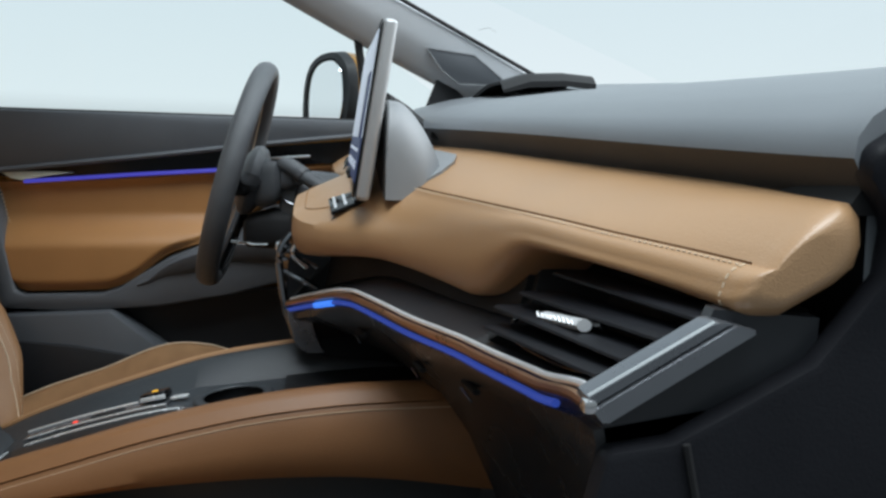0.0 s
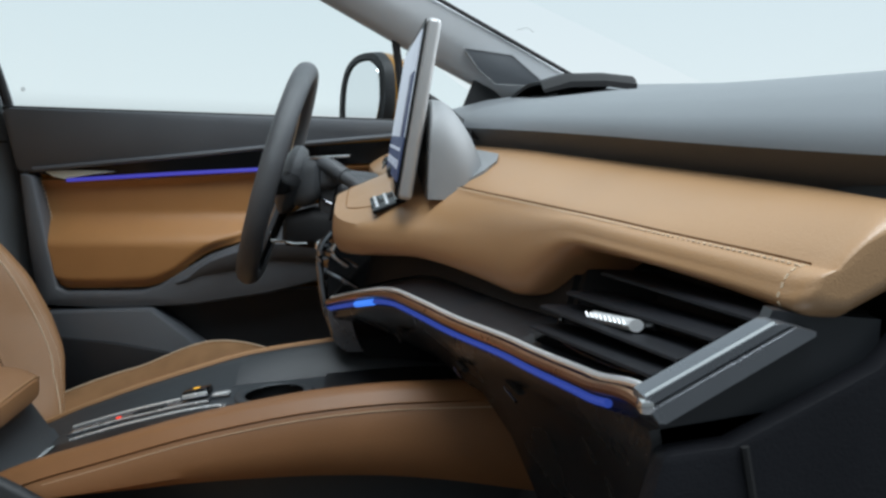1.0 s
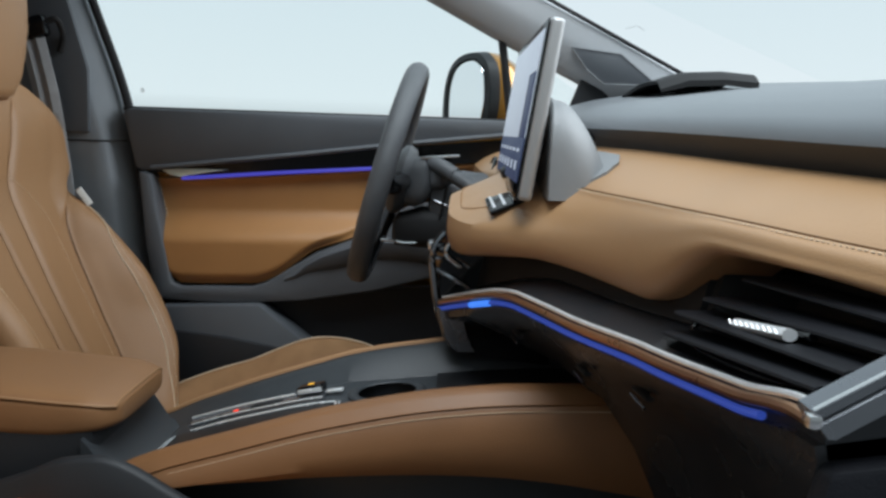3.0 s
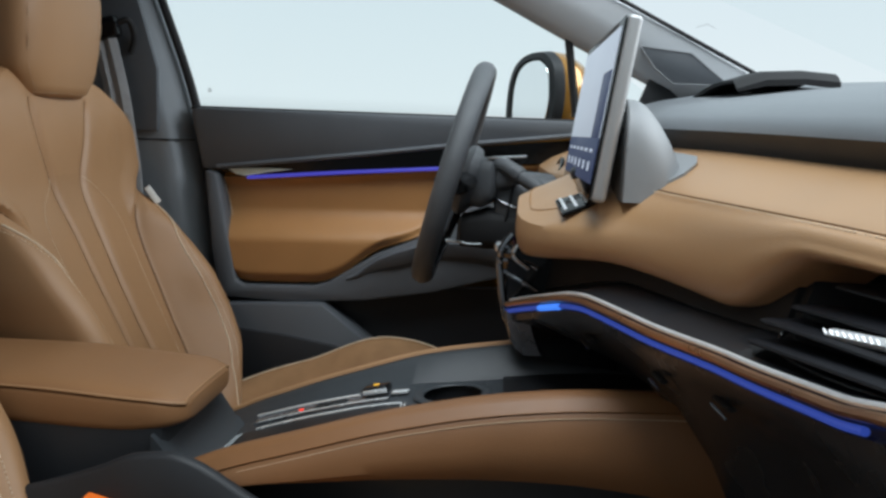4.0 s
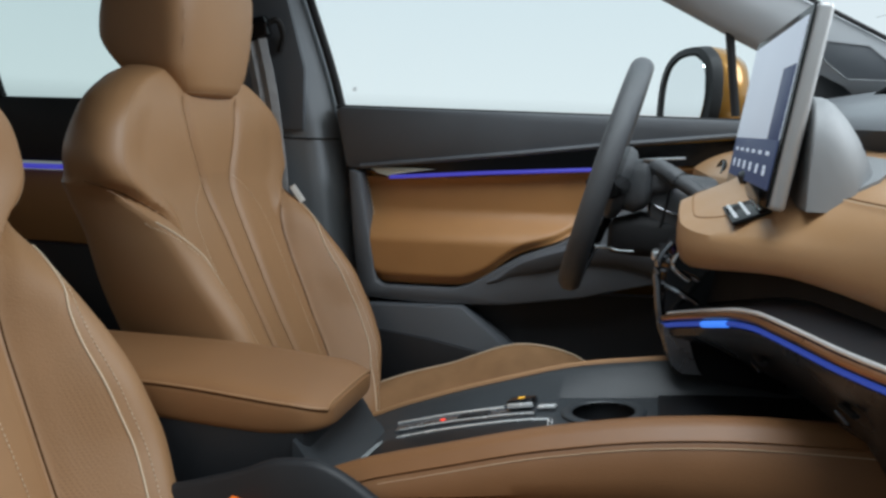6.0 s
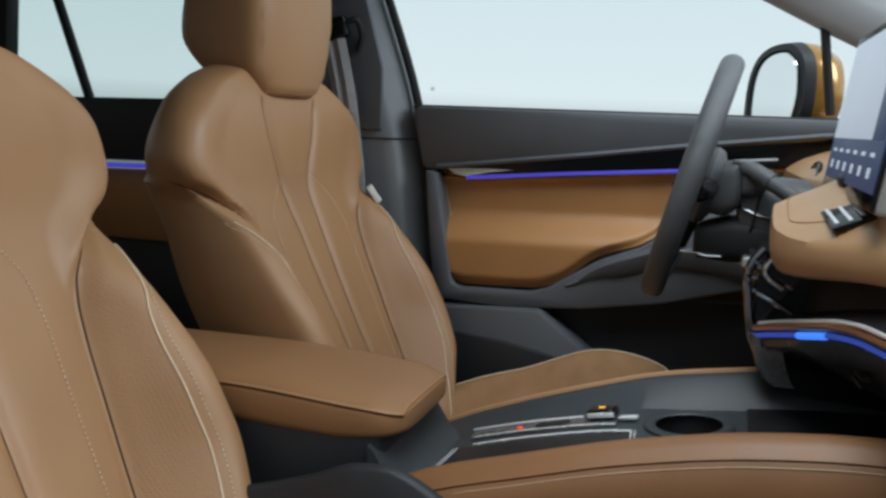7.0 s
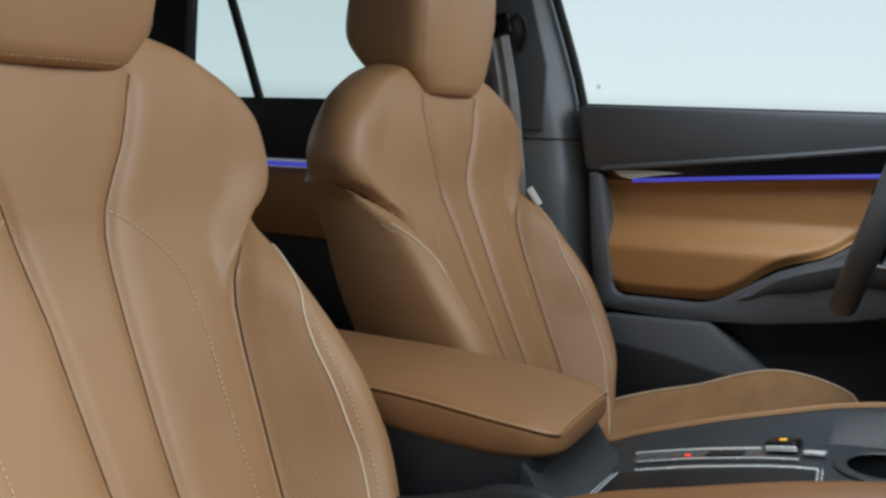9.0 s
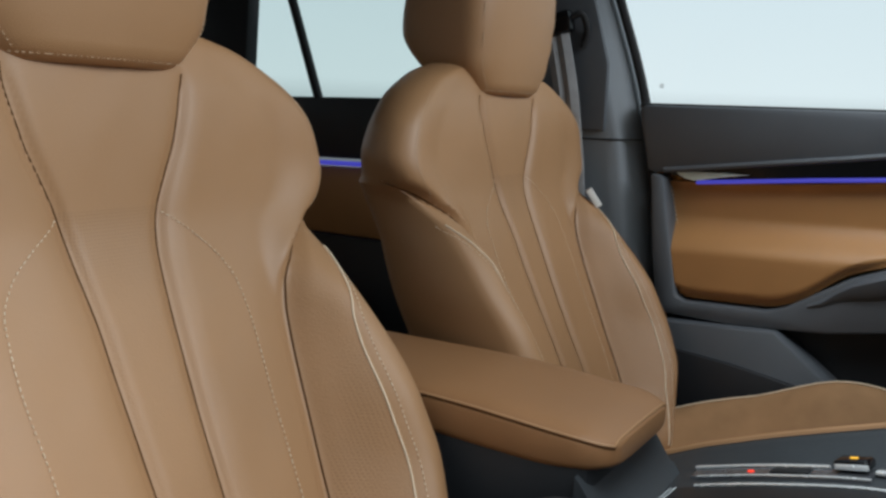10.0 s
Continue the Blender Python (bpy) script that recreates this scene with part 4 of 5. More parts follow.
def projector_hood():
    h = empty("instrument_hood", (0.45, 0.35, 1.05))
    rings = []
    for k in range(31):
        y = 0.195 + 0.37 * k / 30
        zt = along([(0.195, 1.080), (0.205, 1.087), (0.225, 1.093), (0.30, 1.094), (0.45, 1.082), (0.565, 1.064)], y)
        rings.append([(0.262, y, zt - 0.016), (0.30, y, zt - 0.003), (0.35, y, zt), (0.395, y, zt - 0.003), (0.395, y, zt - 0.012), (0.35, y, zt - 0.008), (0.30, y, zt - 0.011), (0.264, y, zt - 0.020)])
    part("hood_shell", loft(rings), M["black"], h, "matt black hood")
    part("hood_well", block((0.34, 0.36, 1.055), (0.10, 0.26, 0.02), 0.006), M["black"], h)
    part("hood_lens", block((0.325, 0.36, 1.067), (0.05, 0.20, 0.004), 0.001, (0, -10, 0)), M["gloss"], h, "glossy lens cover")
    return tagged(h, "black projector hood on the dash top", "hood")


projector_hood()


def touch_screen():
    s = empty("touch_screen", (0.08, 0.085, 0.93))
    tilt = -8.0
    c = (0.070, 0.100, 1.022)
    part("housing", block((c[0] + 0.003, c[1], c[2]), (0.015, 0.400, 0.190), 0.005, (0, -tilt * -1 * -1, 0), segments=3), M["frame"], s, "grey metal screen housing")
    m = pose(*c, 0, -tilt * -1 * -1, 0)

    def on(name, y0, y1, z0, z1, lift, mat, label="", under=None):
        bm = block((-0.0062 - lift, (y0 + y1) / 2, (z0 + z1) / 2), (0.0016, abs(y1 - y0), abs(z1 - z0)), 0.0004)
        bmesh.ops.transform(bm, matrix=m, verts=bm.verts)
        return part(name, bm, mat, under or s, label)

    front = on("front_glass", -0.198, 0.198, -0.093, 0.093, 0.0, M["gloss"], "glossy black screen front")
    on("picture", -0.184, 0.186, -0.030, 0.084, 0.0014, M["ui"], "pale map area", front)
    on("picture", -0.184, 0.186, -0.078, -0.030, 0.0014, M["uidark"], "dark blue menu bar", front)
    on("picture", -0.184, -0.115, -0.030, 0.040, 0.0022, M["uidark"], "dark blue panel", front)
    for k in range(6):
        y = -0.14 + 0.056 * k
        on("symbol", y - 0.010, y + 0.010, -0.046, -0.042, 0.0024, M["uidot"], "", front)
        on("symbol", y - 0.006, y + 0.006, -0.066, -0.056, 0.0024, M["uidot"], "", front)
    return tagged(s, "tall standing touch screen with a pale map", "touch screen")


touch_screen()


def screen_pod():
    p = empty("screen_pod", (0.12, 0.0, 0.94))
    rings = []
    for d in (0.0, 0.002, 0.006, 0.012, 0.020, 0.030, 0.045, 0.08, 0.15, 0.25, 0.30, 0.33, 0.35, 0.36, 0.366, 0.37):
        y, a = -0.106 + d, min(1.0, min(d, 0.37 - d) / 0.045)
        e = 0.35 + 0.65 * (1 - (1 - a) ** 2) ** 0.5
        w = 0.45 + 0.55 * (1 - (1 - a) ** 2) ** 0.5
        prof = curve([(0.084, 0, 0.93), (0.084, 0, 0.955 + 0.068 * e), (0.092, 0, 0.958 + 0.076 * e), (0.108, 0, 0.955 + 0.072 * e), (0.128, 0, 0.950 + 0.052 * e), (0.145, 0, 0.945 + 0.022 * e), (0.152, 0, 0.93)], 4)
        rings.append([(0.084 + (q.x - 0.084) * w, y, q.z) for q in prof])
    part("pod_shell", loft(rings), M["pod"], p, "grey rounded shell behind the screen")
    # flat plate let into the leather round the pod
    top, low = [], []
    for y, t in ((-0.100, 0.98), (-0.106, 0.74), (-0.090, 0.54), (-0.06, 0.40), (0.05, 0.38), (0.24, 0.38), (0.24, 0.98), (0.05, 0.98), (-0.06, 0.98)):
        xs, zs, xg = along(PAD_XS, y), along(PAD_ZS, y), along(PAD_XG, y)
        zg = along([(-0.62, 0.973), (-0.45, 0.977), (-0.25, 0.981), (0.0, 0.987)], y)
        q = (xg - 0.010 + (xs - xg + 0.010) * t, y, zg + (zs - zg) * t + 0.006 * math.sin(math.pi * t))
        top.append((q[0], q[1], q[2] + 0.0035))
        low.append((q[0], q[1], q[2] - 0.006))
    bm = loft([low, top])
    part("pod_plate", bm, M["pod"], p, "grey base plate")
    return tagged(p, "grey pod that carries the touch screen", "screen mount")


screen_pod()


def button_bar():
    b = empty("button_bar", (0.03, 0.07, 0.92))
    m = pose(0.042, 0.060, 0.9265, 6, -23, 0)

    def bar(x, y, z, sx, sy, sz, bevel):
        bm = block((x, y, z), (sx, sy, sz), bevel)
        bmesh.ops.transform(bm, matrix=m, verts=bm.verts)
        return bm

    part("bar_plate", bar(0, 0, -0.001, 0.040, 0.205, 0.005, 0.002), M["gloss"], b, "glossy black button plate")
    for x, y, ln in ((-0.013, -0.004, 0.170), (-0.001, 0.0, 0.186), (0.011, 0.004, 0.186)):
        part("button", bar(x, y, 0.0006, 0.0042, ln, 0.0024, 0.001), M["strip"], b, "long silver button")
    part("knob", bar(0.022, 0.055, 0.008, 0.020, 0.028, 0.018, 0.006), M["dark"], b, "dark round switch")
    return tagged(b, "row of silver buttons under the touch screen", "buttons")


button_bar()


def centre_stack():
    c = empty("centre_stack", (0.0, 0.08, 0.70))
    rings = []
    for k in range(13):
        y = 0.10 + 0.13 * k / 12
        e = math.sin(math.pi * (k + 1) / 14)
        rings.append([(-0.012 - 0.014 * e, y, 0.865), (-0.022 - 0.016 * e, y, 0.83), (-0.022 - 0.016 * e, y, 0.79), (-0.012 - 0.014 * e, y, 0.745), (0.02, y, 0.71), (0.12, y, 0.70), (0.12, y, 0.865)])
    part("stack_body", loft(rings), M["gloss"], c, "glossy black vent block")
    for z in (0.852, 0.835, 0.82):
        part("vent_slat", tube([(-0.030, 0.105 + 0.011 * k, z) for k in range(11)], 0.004, 8, flat=0.5), M["steel"], c)
    part("stack_edge", tube(curve([(-0.022, 0.112, 0.868), (-0.036, 0.108, 0.845), (-0.034, 0.106, 0.805), (-0.026, 0.104, 0.765), (-0.008, 0.102, 0.735)], 5), 0.005, 8), M["steel"], c, "polished side edge")
    part("stack_edge", tube(curve([(-0.010, 0.100, 0.862), (-0.020, 0.098, 0.842), (0.0, 0.095, 0.826)], 5), 0.003, 8), M["chrome"], c)
    part("stack_foot", loft([[(x - 0.016 * w, 0.092, z), (x - 0.020 * w, 0.100, z), (x - 0.018 * w, 0.125, z), (x + 0.012, 0.125, z), (x + 0.012, 0.092, z)] for x, z, w in ((-0.010, 0.772, 1.0), (-0.006, 0.755, 1.0), (0.0, 0.735, 1.0), (0.006, 0.722, 0.9), (0.010, 0.716, 0.6))]), M["trimsteel"], c, "grey polished foot of the vent block")
    for z, y in ((0.846, 0.106), (0.818, 0.099)):
        part("chrome_fin", tube(curve([(-0.026, y + 0.004, z), (-0.012, y - 0.002, z - 0.006), (0.012, y - 0.004, z - 0.020)], 5), 0.0034, 8), M["steel"], c)
    part("vent_tab", block((-0.038, 0.15, 0.846), (0.012, 0.03, 0.014), 0.004), M["chrome"], c, "silver vent tab")
    return tagged(c, "glossy black centre vents under the dash nose", "air vent")


centre_stack()


def steering_wheel():
    hub = Vector((-0.114, 0.37, 0.926))
    w = empty("steering_wheel", tuple(hub))
    tilt = math.radians(14.8)
    ex, ez = Vector((0, 1, 0)), Vector((math.sin(tilt), 0, math.cos(tilt)))
    ax = Vector((math.cos(tilt), 0, -math.sin(tilt)))
    R = 0.166
    pts = []
    for k in range(96):
        a = 2 * math.pi * k / 96
        pts.append(hub + ex * R * 1.02 * math.cos(a) + ez * (R * math.sin(a) if math.sin(a) > -0.9 else -R * (0.9 + 0.6 * (-math.sin(a) - 0.9))))
    part("rim", ring_tube(pts, lambda t: (0.0145, 0.0165), 14), M["wheel"], w, "dark leather rim")
    part("rim_seam", ring_tube([p + ax * -0.002 + (hub - p).normalized() * 0.0142 for p in pts], lambda t: (0.0012, 0.0012), 5), M["thread"], w)
    rings = []
    for f, d in ((0.2, -0.014), (0.7, -0.012), (0.95, -0.004), (1.0, 0.004), (0.92, 0.014), (0.7, 0.020)):
        rings.append([tuple(hub + ax * (d + 0.018) + ex * 0.075 * f * math.copysign(abs(math.cos(a)) ** 0.7, math.cos(a)) + ez * 0.055 * f * math.copysign(abs(math.sin(a)) ** 0.7, math.sin(a))) for a in [2 * math.pi * k / 32 for k in range(32)]])
    part("airbag_cover", loft(rings), M["wheel"], w, "dark airbag cover")
    for s in (-1, 1):
        sp = curve([hub + ex * s * 0.06 + ax * 0.02, hub + ex * s * 0.11 + ax * 0.012 - ez * 0.005, hub + ex * s * 0.155 + ax * 0.0], 5)
        part("spoke", tube(sp, 0.020, 10, flat=0.8), M["gloss"], w)
        part("spoke_switch", block(tuple(hub + ex * s * 0.10 - ax * 0.006 + ez * 0.006), (0.014, 0.05, 0.03), 0.005, (0, 15, 0)), M["gloss"], w)
    part("spoke", tube([hub - ez * 0.04 + ax * 0.015, hub - ez * 0.10 + ax * 0.008, hub - ez * 0.155], 0.016, 10), M["steel"], w, "metal lower spoke")
    return tagged(w, "dark leather steering wheel seen edge on", "steering wheel")


steering_wheel()


def steering_column():
    c = empty("steering_column", (0.0, 0.37, 0.9))

    def oval(x, y, z, ry, rz, n=28, e=0.75):
        return [(x, y + ry * math.copysign(abs(math.cos(a)) ** e, math.cos(a)), z + rz * math.copysign(abs(math.sin(a)) ** e, math.sin(a))) for a in [2 * math.pi * k / n for k in range(n)]]

    part("column_shroud", loft([oval(x, 0.37, z, ry, rz) for x, z, ry, rz in ((-0.050, 0.893, 0.036, 0.034), (-0.046, 0.892, 0.046, 0.044), (-0.030, 0.889, 0.052, 0.050), (0.0, 0.884, 0.055, 0.053), (0.10, 0.872, 0.060, 0.058))]), M["column"], c, "dark grey plastic shroud")
    part("shroud_joint", tube(curve([(-0.052, 0.330, 0.902), (-0.040, 0.3185, 0.893), (-0.015, 0.3145, 0.884), (0.02, 0.3135, 0.878)], 5), 0.0016, 6), M["steel"], c)
    part("shroud_joint", tube(curve([(-0.020, 0.320, 0.925), (-0.024, 0.3155, 0.905), (-0.030, 0.3155, 0.87), (-0.036, 0.325, 0.845)], 5), 0.0020, 6), M["black"], c)
    # switch block between wheel and shroud
    part("switch_block", loft([oval(x, y, z, ry, rz, e=0.6) for x, y, z, ry, rz in ((-0.092, 0.345, 0.918, 0.020, 0.022), (-0.086, 0.343, 0.917, 0.030, 0.034), (-0.070, 0.341, 0.918, 0.034, 0.038), (-0.056, 0.340, 0.922, 0.034, 0.036), (-0.046, 0.341, 0.926, 0.026, 0.028))]), M["wheel"], c, "dark lobed switch block")
    part("switch_block", loft([oval(x, y, z, ry, rz, e=0.6) for x, y, z, ry, rz in ((-0.052, 0.335, 0.930, 0.016, 0.014), (-0.046, 0.333, 0.930, 0.024, 0.022), (-0.030, 0.333, 0.932, 0.026, 0.024), (-0.016, 0.335, 0.932, 0.018, 0.016))]), M["column"], c)
    way = curve([(-0.046, 0.322, 0.948), (-0.030, 0.308, 0.943), (-0.010, 0.292, 0.931), (0.012, 0.272, 0.918), (0.026, 0.258, 0.905)], 8)
    part("stalk", tube(way[:13], 0.0120, 12), M["wheel"], c, "dark control stalk")
    part("stalk_ring", tube(way[12:17], 0.0128, 12), M["column"], c, "grey turning ring of the stalk")
    part("stalk_end", tube(way[16:], 0.0108, 12), M["wheel"], c)
    part("lower_shroud", loft([oval(x, 0.36, z, ry, rz, e=0.55) for x, z, ry, rz in ((-0.104, 0.842, 0.030, 0.016), (-0.098, 0.843, 0.040, 0.024), (-0.06, 0.848, 0.044, 0.032), (-0.01, 0.846, 0.046, 0.030), (0.04, 0.845, 0.046, 0.028))]), M["black"], c, "black lower shroud")
    part("stalk", tube(curve([(-0.02, 0.42, 0.93), (-0.03, 0.48, 0.935), (-0.045, 0.52, 0.94)], 5), 0.011, 10), M["dark"], c)
    part("paddle", block((-0.033, 0.325, 0.9585), (0.058, 0.024, 0.0035), 0.0012, (0, -5, 0)), M["chrome"], c, "bright switch edge")
    part("paddle_base", block((-0.045, 0.335, 0.950), (0.034, 0.022, 0.014), 0.004), M["pod"], c)
    part("adjuster_lever", tube(curve([(-0.120, 0.322, 0.829), (-0.098, 0.318, 0.8285), (-0.086, 0.318, 0.826), (-0.066, 0.318, 0.8265)], 4), 0.0022, 8), M["chrome"], c, "bright lever")
    return tagged(c, "dark steering column with control stalks", "steering column")


steering_column()


def driver_display():
    d = empty("instrument_cluster", (0.12, 0.40, 0.97))
    part("display_hood", block((0.115, 0.42, 0.985), (0.03, 0.20, 0.07), 0.008, (0, -14, 0)), M["black"], d)
    part("display_glass", block((0.099, 0.42, 0.983), (0.004, 0.17, 0.055), 0.001, (0, -14, 0)), M["gloss"], d)
    return tagged(d, "small black driver display behind the wheel", "display")


driver_display()


# ---- centre console ----
CON_Z = [(-0.42, 0.612), (-0.35, 0.638), (-0.328, 0.647), (-0.248, 0.672), (-0.135, 0.705), (-0.021, 0.728), (0.067, 0.737), (0.20, 0.741)]


BODY_Z = [(-0.42, 0.580), (-0.34, 0.609), (-0.25, 0.640), (-0.146, 0.667), (-0.085, 0.674), (0.0, 0.684), (0.07, 0.691), (0.20, 0.696)]
LIP_Z = [(-0.42, 0.016), (-0.20, 0.022), (-0.08, 0.034), (0.20, 0.042)]


def centre_console():
    c = empty("centre_console", (-0.2, 0.0, 0.36))
    # tan knee pad towards the passenger
    rings = []
    for k in range(41):
        x = -0.365 + 0.60 * k / 40
        z = along(CON_Z, x) - 0.004
        b = smooth01(-0.365, -0.30, x)
        h = along([(-0.365, 0.002), (-0.30, 0.010), (-0.195, 0.030), (-0.06, 0.052), (0.09, 0.070), (0.25, 0.090)], x)
        y0 = -0.085
        rings.append([(x, y0, z - 0.010), (x, y0 - 0.008, z - 0.002), (x, y0 - 0.022, z), (x, y0 - 0.034, z - 0.006), (x, y0 - 0.040, z - 0.0145), (x, y0 - 0.0425, z - 0.0175 + 0.002 * b), (x, y0 - 0.0405, z - 0.0190 + 0.002 * b), (x, y0 - 0.043, z - 0.0215 + 0.002 * b), (x, y0 - 0.050, z - 0.03 - 0.35 * h), (x, y0 - 0.050, z - 0.03 - 0.7 * h), (x, y0 - 0.040, z - 0.03 - h), (x, y0, z - 0.03 - h)])
    part("knee_pad", loft(rings), M["tan_shaded"], c, "tan leather knee pad with a stitched edge")
    st = [(q[7][0], q[7][1] - 0.0010, q[7][2] - 0.003) for q in rings[1:]]
    part("stitching", tube(st, 0.0005, 6), M["fine_thread"], c)
    # dark body and top
    rings = []
    for k in range(91):
        x = -0.42 + 0.62 * k / 90
        z = along(BODY_Z, x)
        rings.append([(x, -0.088, 0.40), (x, -0.088, z - 0.004)] + [(x, -0.080 + 0.01 * j, z) for j in range(18)] + [(x, 0.10, z), (x, 0.125, z + along(LIP_Z, x) - 0.004), (x, 0.140, z + along(LIP_Z, x)), (x, 0.150, z + along(LIP_Z, x) - 0.010), (x, 0.152, 0.40)])
    bm = loft(rings)
    hole = [fc for fc in bm.faces if math.hypot(fc.calc_center_median().x + 0.086, fc.calc_center_median().y - 0.040) < 0.040 and fc.calc_center_median().z > 0.6]
    bmesh.ops.delete(bm, geom=hole, context="FACES")
    part("console_body", bm, M["console"], c, "dark grey console shell")
    edge = [(x, 0.142, along(BODY_Z, x) + along(LIP_Z, x)) for x in [-0.40 + 0.02 * k for k in range(26)]]
    part("edge_piping", tube(edge, 0.0045, 8), M["tan"], c, "tan edge on the driver's side")
    # glossy inlay with the drive selector
    rings = []
    for k in range(15):
        x = -0.352 + 0.207 * k / 14
        z = along(BODY_Z, x) + 0.003
        far = along([(-0.352, 0.036), (-0.145, 0.005)], x)
        rings.append([(x, -0.072, z - 0.004), (x, -0.070, z), (x, far, z), (x, far + 0.002, z - 0.004)])
    part("selector_plate", loft(rings), M["cover"], c, "glossy black sliding cover")

    def on(x, y, lift=0.004):
        return (x, y, along(BODY_Z, x) + lift)

    def rail(a, b, r, name="chrome_rail", label="", lift=0.004):
        pts = [on(a[0] + (b[0] - a[0]) * k / 8, a[1] + (b[1] - a[1]) * k / 8, lift) for k in range(9)]
        return part(name, tube(pts, r, 8), M["rail"], c, label)

    rings = []
    for k in range(13):
        x = -0.342 + 0.178 * k / 12
        y = along([(-0.342, 0.083), (-0.164, 0.049)], x)
        rings.append([on(x, y - 0.013, -0.002), on(x, y - 0.012, 0.003), on(x, y + 0.012, 0.003), on(x, y + 0.013, -0.002)])
    part("selector_track", loft(rings), M["trimsteel"], c, "dark metal selector track")
    rail((-0.344, 0.099), (-0.205, 0.072), 0.0019, label="chrome rail")
    rail((-0.334, 0.066), (-0.165, 0.034), 0.0012)
    rail((-0.328, 0.035), (-0.145, 0.007), 0.0016)
    rail((-0.145, 0.007), (-0.143, -0.030), 0.0010, "cross_rail")
    rail((-0.141, 0.007), (-0.139, -0.030), 0.0008, "cross_rail")
    rail((-0.347, 0.034), (-0.354, -0.030), 0.0007, "cross_rail")
    rail((-0.352, 0.034), (-0.360, -0.030), 0.0005, "cross_rail")
    part("selector_gap", block(on(-0.240, 0.064, 0.0035), (0.040, 0.016, 0.003), 0.001, (0, -16, -11)), M["black"], c)
    knob = part("drive_selector", block(on(-0.183, 0.066, 0.009), (0.034, 0.026, 0.011), 0.004, (0, -14, -11), segments=3), M["gloss"], c, "glossy drive selector")
    part("selector_cap", block(on(-0.184, 0.0525, 0.0095), (0.032, 0.0035, 0.0055), 0.001, (0, -14, -11)), M["rail"], knob, "chrome front edge")
    part("selector_symbol", block(on(-0.184, 0.066, 0.0152), (0.007, 0.004, 0.001), 0.0, (0, -14, -11)), M["amber"], knob)
    part("selector_end", block(on(-0.152, 0.054, 0.0045), (0.022, 0.010, 0.004), 0.0015, (0, -12, -11)), M["rail"], c)
    part("warning_light", block(on(-0.280, 0.070, 0.0035), (0.006, 0.0035, 0.002), 0.0005, (0, -16, -11)), M["red"], c, "small red light")
    # cup holder
    x0, y0 = -0.086, 0.040
    z0 = along(BODY_Z, x0)
    pts = [(x0 + 0.042 * math.cos(a), y0 + 0.042 * math.sin(a), along(BODY_Z, x0 + 0.042 * math.cos(a)) + 0.002) for a in [2 * math.pi * k / 36 for k in range(36)]]
    cup = part("cup_holder", loft([pts, [(x, y, z - 0.03) for x, y, z in pts], [(x0 + (x - x0) * 0.86, y0 + (y - y0) * 0.86, z0 - 0.065) for x, y, z in pts], [(x0 + (x - x0) * 0.1, y0 + (y - y0) * 0.1, z0 - 0.066) for x, y, z in pts]], caps=False), M["dark"], c, "round black cup holder")
    part("cup_rim", ring_tube(pts, lambda t: (0.0065, 0.0022)), M["console"], cup)
    part("storage_tray", loft([[(x, -0.07, along(BODY_Z, x) + 0.002), (x, 0.09, along(BODY_Z, x) + 0.002), (x, 0.09, along(BODY_Z, x) + 0.006), (x, -0.07, along(BODY_Z, x) + 0.006)] for x in (-0.025, 0.03, 0.09, 0.18)]), M["cover"], c, "glossy black tray lid")
    # sloping piece down from the arm rest
    part("console_neck", loft([[(x, -0.095, zz - 0.09), (x, -0.090, zz), (x, 0.12, zz), (x, 0.125, zz - 0.09)] for x, zz in ((-0.412, 0.648), (-0.406, 0.642), (-0.400, 0.634), (-0.380, 0.604), (-0.357, 0.598))]), M["console"], c, "dark grey neck below the arm rest")
    # dark side towards the passenger seat
    rings = []
    for k in range(71):
        x = -0.80 + 1.05 * k / 70
        top = along([(-0.80, 0.57), (-0.55, 0.600), (-0.448, 0.631), (-0.404, 0.649), (-0.368, 0.652), (-0.337, 0.642), (-0.289, 0.614), (-0.23, 0.585), (-0.10, 0.570), (0.25, 0.575)], x)
        rings.append([(x, -0.136, top - 0.002), (x, -0.141, top), (x, -0.147, top - 0.001), (x, -0.151, top - 0.006), (x, -0.160, top - 0.06), (x, -0.160, 0.38), (x, -0.136, 0.38)])
    part("side_panel", loft(rings), M["con_side"], c, "dark plastic console side")
    part("rear_body", block((-0.61, 0.012, 0.545), (0.42, 0.19, 0.25), 0.015), M["con_side"], c)
    return tagged(c, "dark centre console with tan knee pad and chrome rails", "centre console")


centre_console()


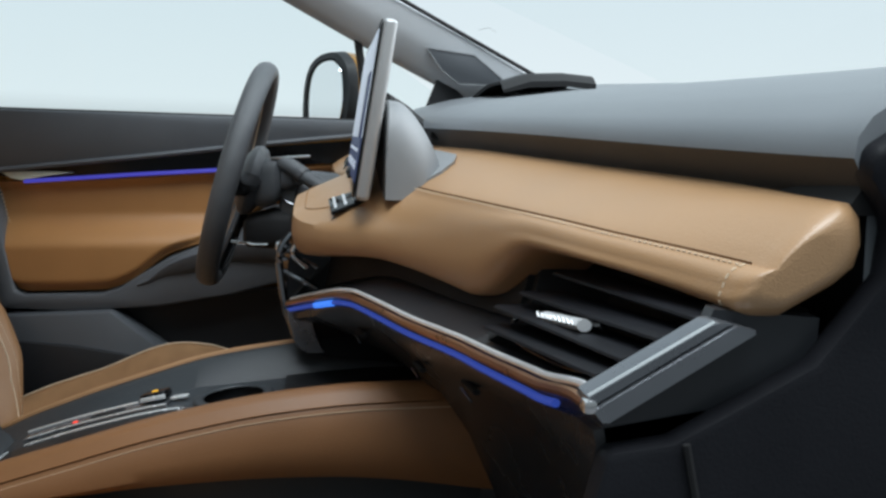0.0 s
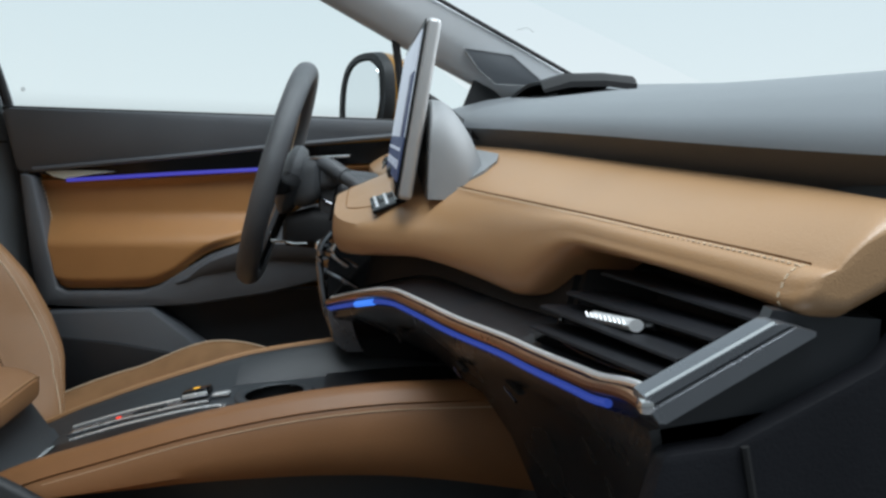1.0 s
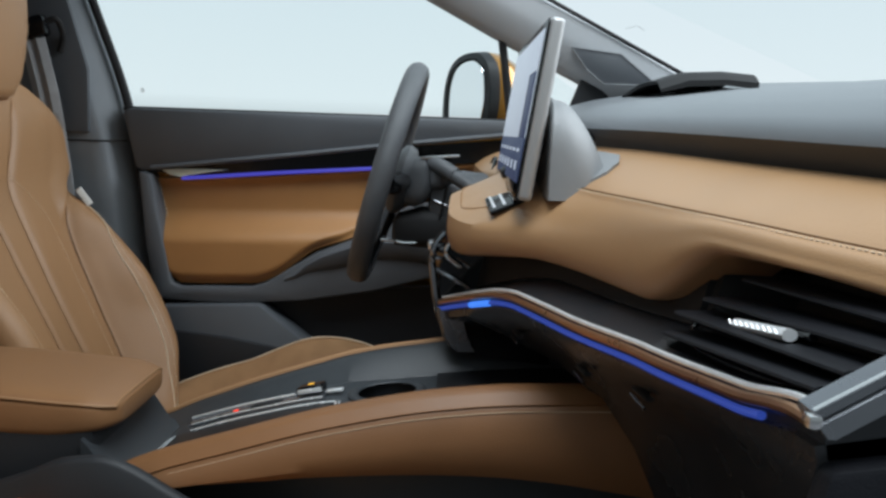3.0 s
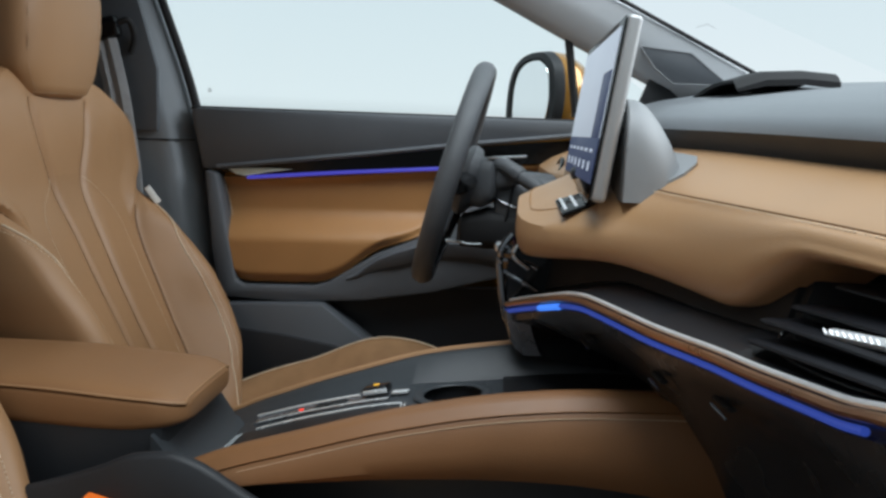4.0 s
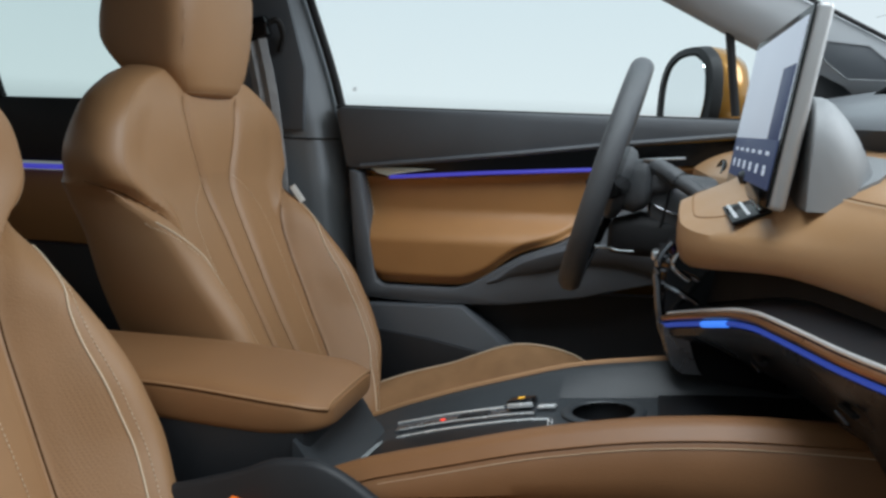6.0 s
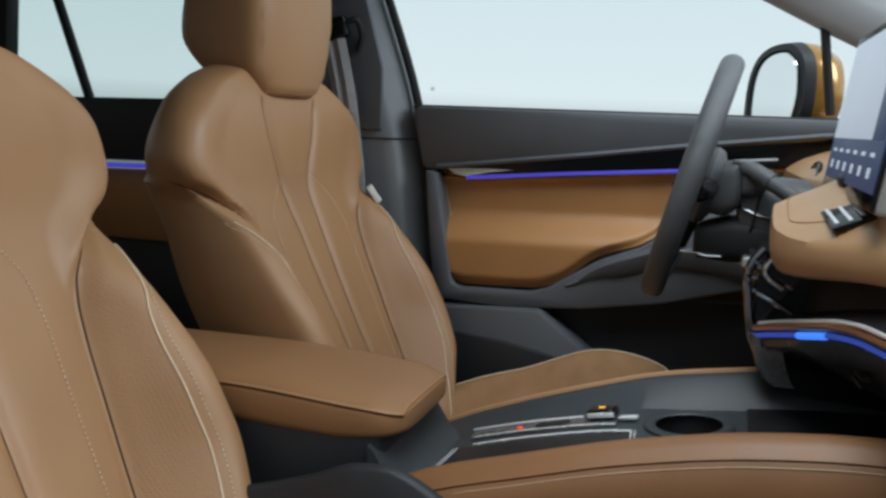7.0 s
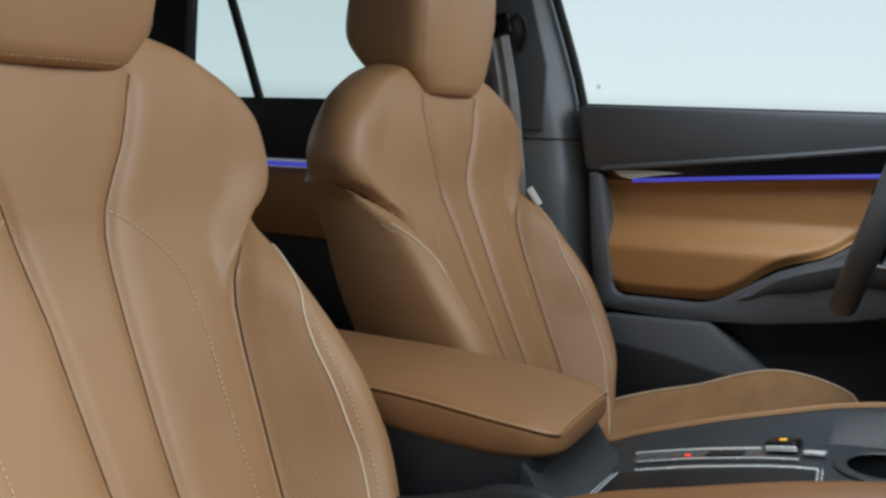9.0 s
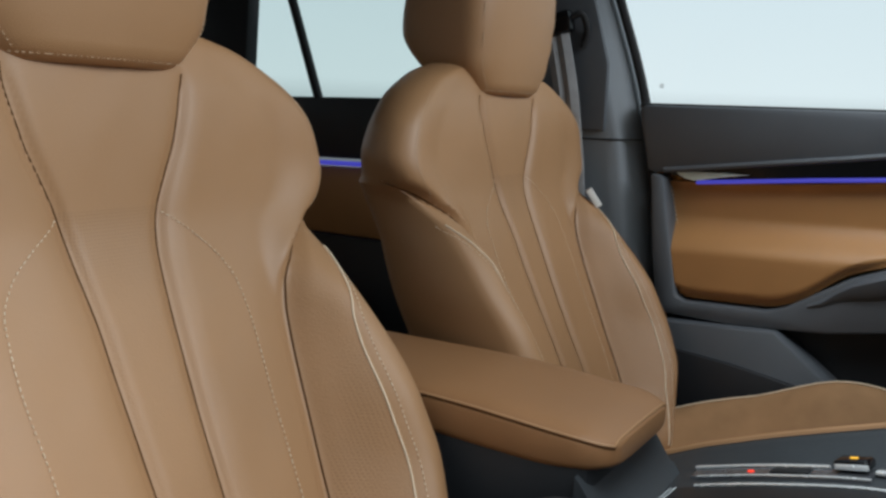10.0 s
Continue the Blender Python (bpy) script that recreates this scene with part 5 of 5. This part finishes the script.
def arm_rest():
    a = empty("arm_rest", (-0.57, 0.01, 0.66))
    rings = []
    steps = [k / 24 * 0.9 for k in range(25)] + [0.9 + 0.1 * math.sin(math.pi / 2 * k / 10) for k in range(1, 11)]
    for t in steps:
        x = -0.79 + 0.412 * t
        q = max(0.0, (t - 0.9) / 0.1)
        e = math.sqrt(max(0.0, 1 - q * q))
        hw = 0.098 * (0.66 + 0.34 * e)
        top = along([(0, 0.700), (0.5, 0.703), (0.9, 0.693), (1, 0.688)], t)
        bot = along([(0, 0.650), (0.8, 0.640), (1, 0.650)], t)
        m = (top + bot) / 2
        ring = []
        for j in range(48):
            b = 2 * math.pi * j / 48
            cy = math.copysign(abs(math.cos(b)) ** 0.35, math.cos(b))
            sz = math.copysign(abs(math.sin(b)) ** 0.45, math.sin(b))
            ring.append((x, 0.012 + hw * cy, m + (top - m) * sz * (0.55 + 0.45 * e)))
        rings.append(ring)
    cover = part("pad", loft(rings), M["tan_arm"], a, "tan leather arm rest pad")
    edge = [rings[i][21] for i in range(1, 32)] + [rings[31][j] for j in (20, 18, 16, 12, 8, 5, 3)]
    part("piping", tube([(x + 0.001, y - 0.0005, z + 0.0008) for x, y, z in edge], 0.0016, 6), M["tan"], cover)
    part("seam", tube([(x + 0.0006, y - 0.0004, z - 0.0022) for x, y, z in edge], 0.0012, 6), M["seam"], cover)
    part("hinge_body", block((-0.62, 0.012, 0.635), (0.36, 0.17, 0.03), 0.008), M["dark"], a)
    return tagged(a, "tan leather arm rest on the centre console", "arm rest")


arm_rest()


def belt_buckle():
    b = empty("belt_buckle", (-0.40, -0.16, 0.5))
    part("housing", block((-0.442, -0.168, 0.570), (0.035, 0.022, 0.06), 0.006, (0, 15, 0)), M["dark"], b)
    part("release_button", block((-0.436, -0.168, 0.603), (0.028, 0.016, 0.010), 0.003, (0, 15, 0)), M["orange"], b, "orange release button")
    return tagged(b, "belt buckle with an orange button beside the console", "belt buckle")


belt_buckle()


# ---- shell of the car ----
def shell():
    bm = block((-0.5, 0, 0.34), (2.9, 1.5, 0.03), 0.0)
    tagged(finish("floor", bm, M["carpet"], smooth=False), "dark carpeted car floor", "floor", kind="structure")
    rings = []
    for k in range(13):
        y = -0.66 + 1.40 * k / 12
        s = 1 - ((y - 0.04) / 0.72) ** 4 * 0.05
        rings.append([(-2.3, y, 1.36 * s), (-1.2, y, 1.47 * s), (-0.7, y, 1.49 * s), (-0.36, y, 1.47 * s), (-0.36, y, 1.49 * s), (-0.7, y, 1.52 * s), (-1.2, y, 1.50 * s), (-2.3, y, 1.39 * s)])
    tagged(finish("ceiling", loft(rings), M["liner"]), "pale grey headliner of the car roof", "ceiling", kind="structure")
    ws = bmesh.new()
    g = [[ws.verts.new((0.95 + (x1 - 0.95) * f - 0.10 * (yy / 0.7) ** 2, yy, 1.05 + (1.46 - 1.05) * f + 0.05 * math.sin(math.pi * f))) for yy in (-0.70, -0.45, -0.2, 0, 0.2, 0.45, 0.69)] for f, x1 in ((0, -0.34), (0.5, -0.34), (1, -0.34))]
    for a, b in zip(g, g[1:]):
        for k in range(6):
            ws.faces.new((a[k], a[k + 1], b[k + 1], b[k]))
    pane = tagged(finish("windscreen", ws, M["pane"]), "clear curved windscreen", "windscreen", kind="structure")
    pane.visible_shadow = False
    bulk = slab([(-0.72, 0.36), (0.75, 0.36), (0.75, 1.03), (-0.72, 1.03)], "x", 0.86, 0.03, 0.0)
    tagged(finish("wall_front", bulk, M["black"], smooth=False), "black bulkhead in front of the footwell", "bulkhead", kind="structure")
    bulk = slab([(-0.74, 0.36), (0.78, 0.36), (0.78, 1.10), (-0.74, 1.10)], "x", -2.30, 0.03, 0.0)
    tagged(finish("wall_rear", bulk, M["carpet"], smooth=False), "dark trim behind the rear bench", "bulkhead", kind="structure")


shell()


def rear_bench():
    b = empty("rear_bench", (-1.5, 0, 0.36))
    part("bench_cushion", block((-1.48, 0, 0.49), (0.50, 1.30, 0.20), 0.05, segments=4), M["tan"], b)
    part("bench_back", block((-1.80, 0, 0.78), (0.16, 1.30, 0.55), 0.05, (0, -18, 0), segments=4), M["tan"], b)
    return tagged(b, "tan rear bench behind the front seats", "rear seat")


rear_bench()
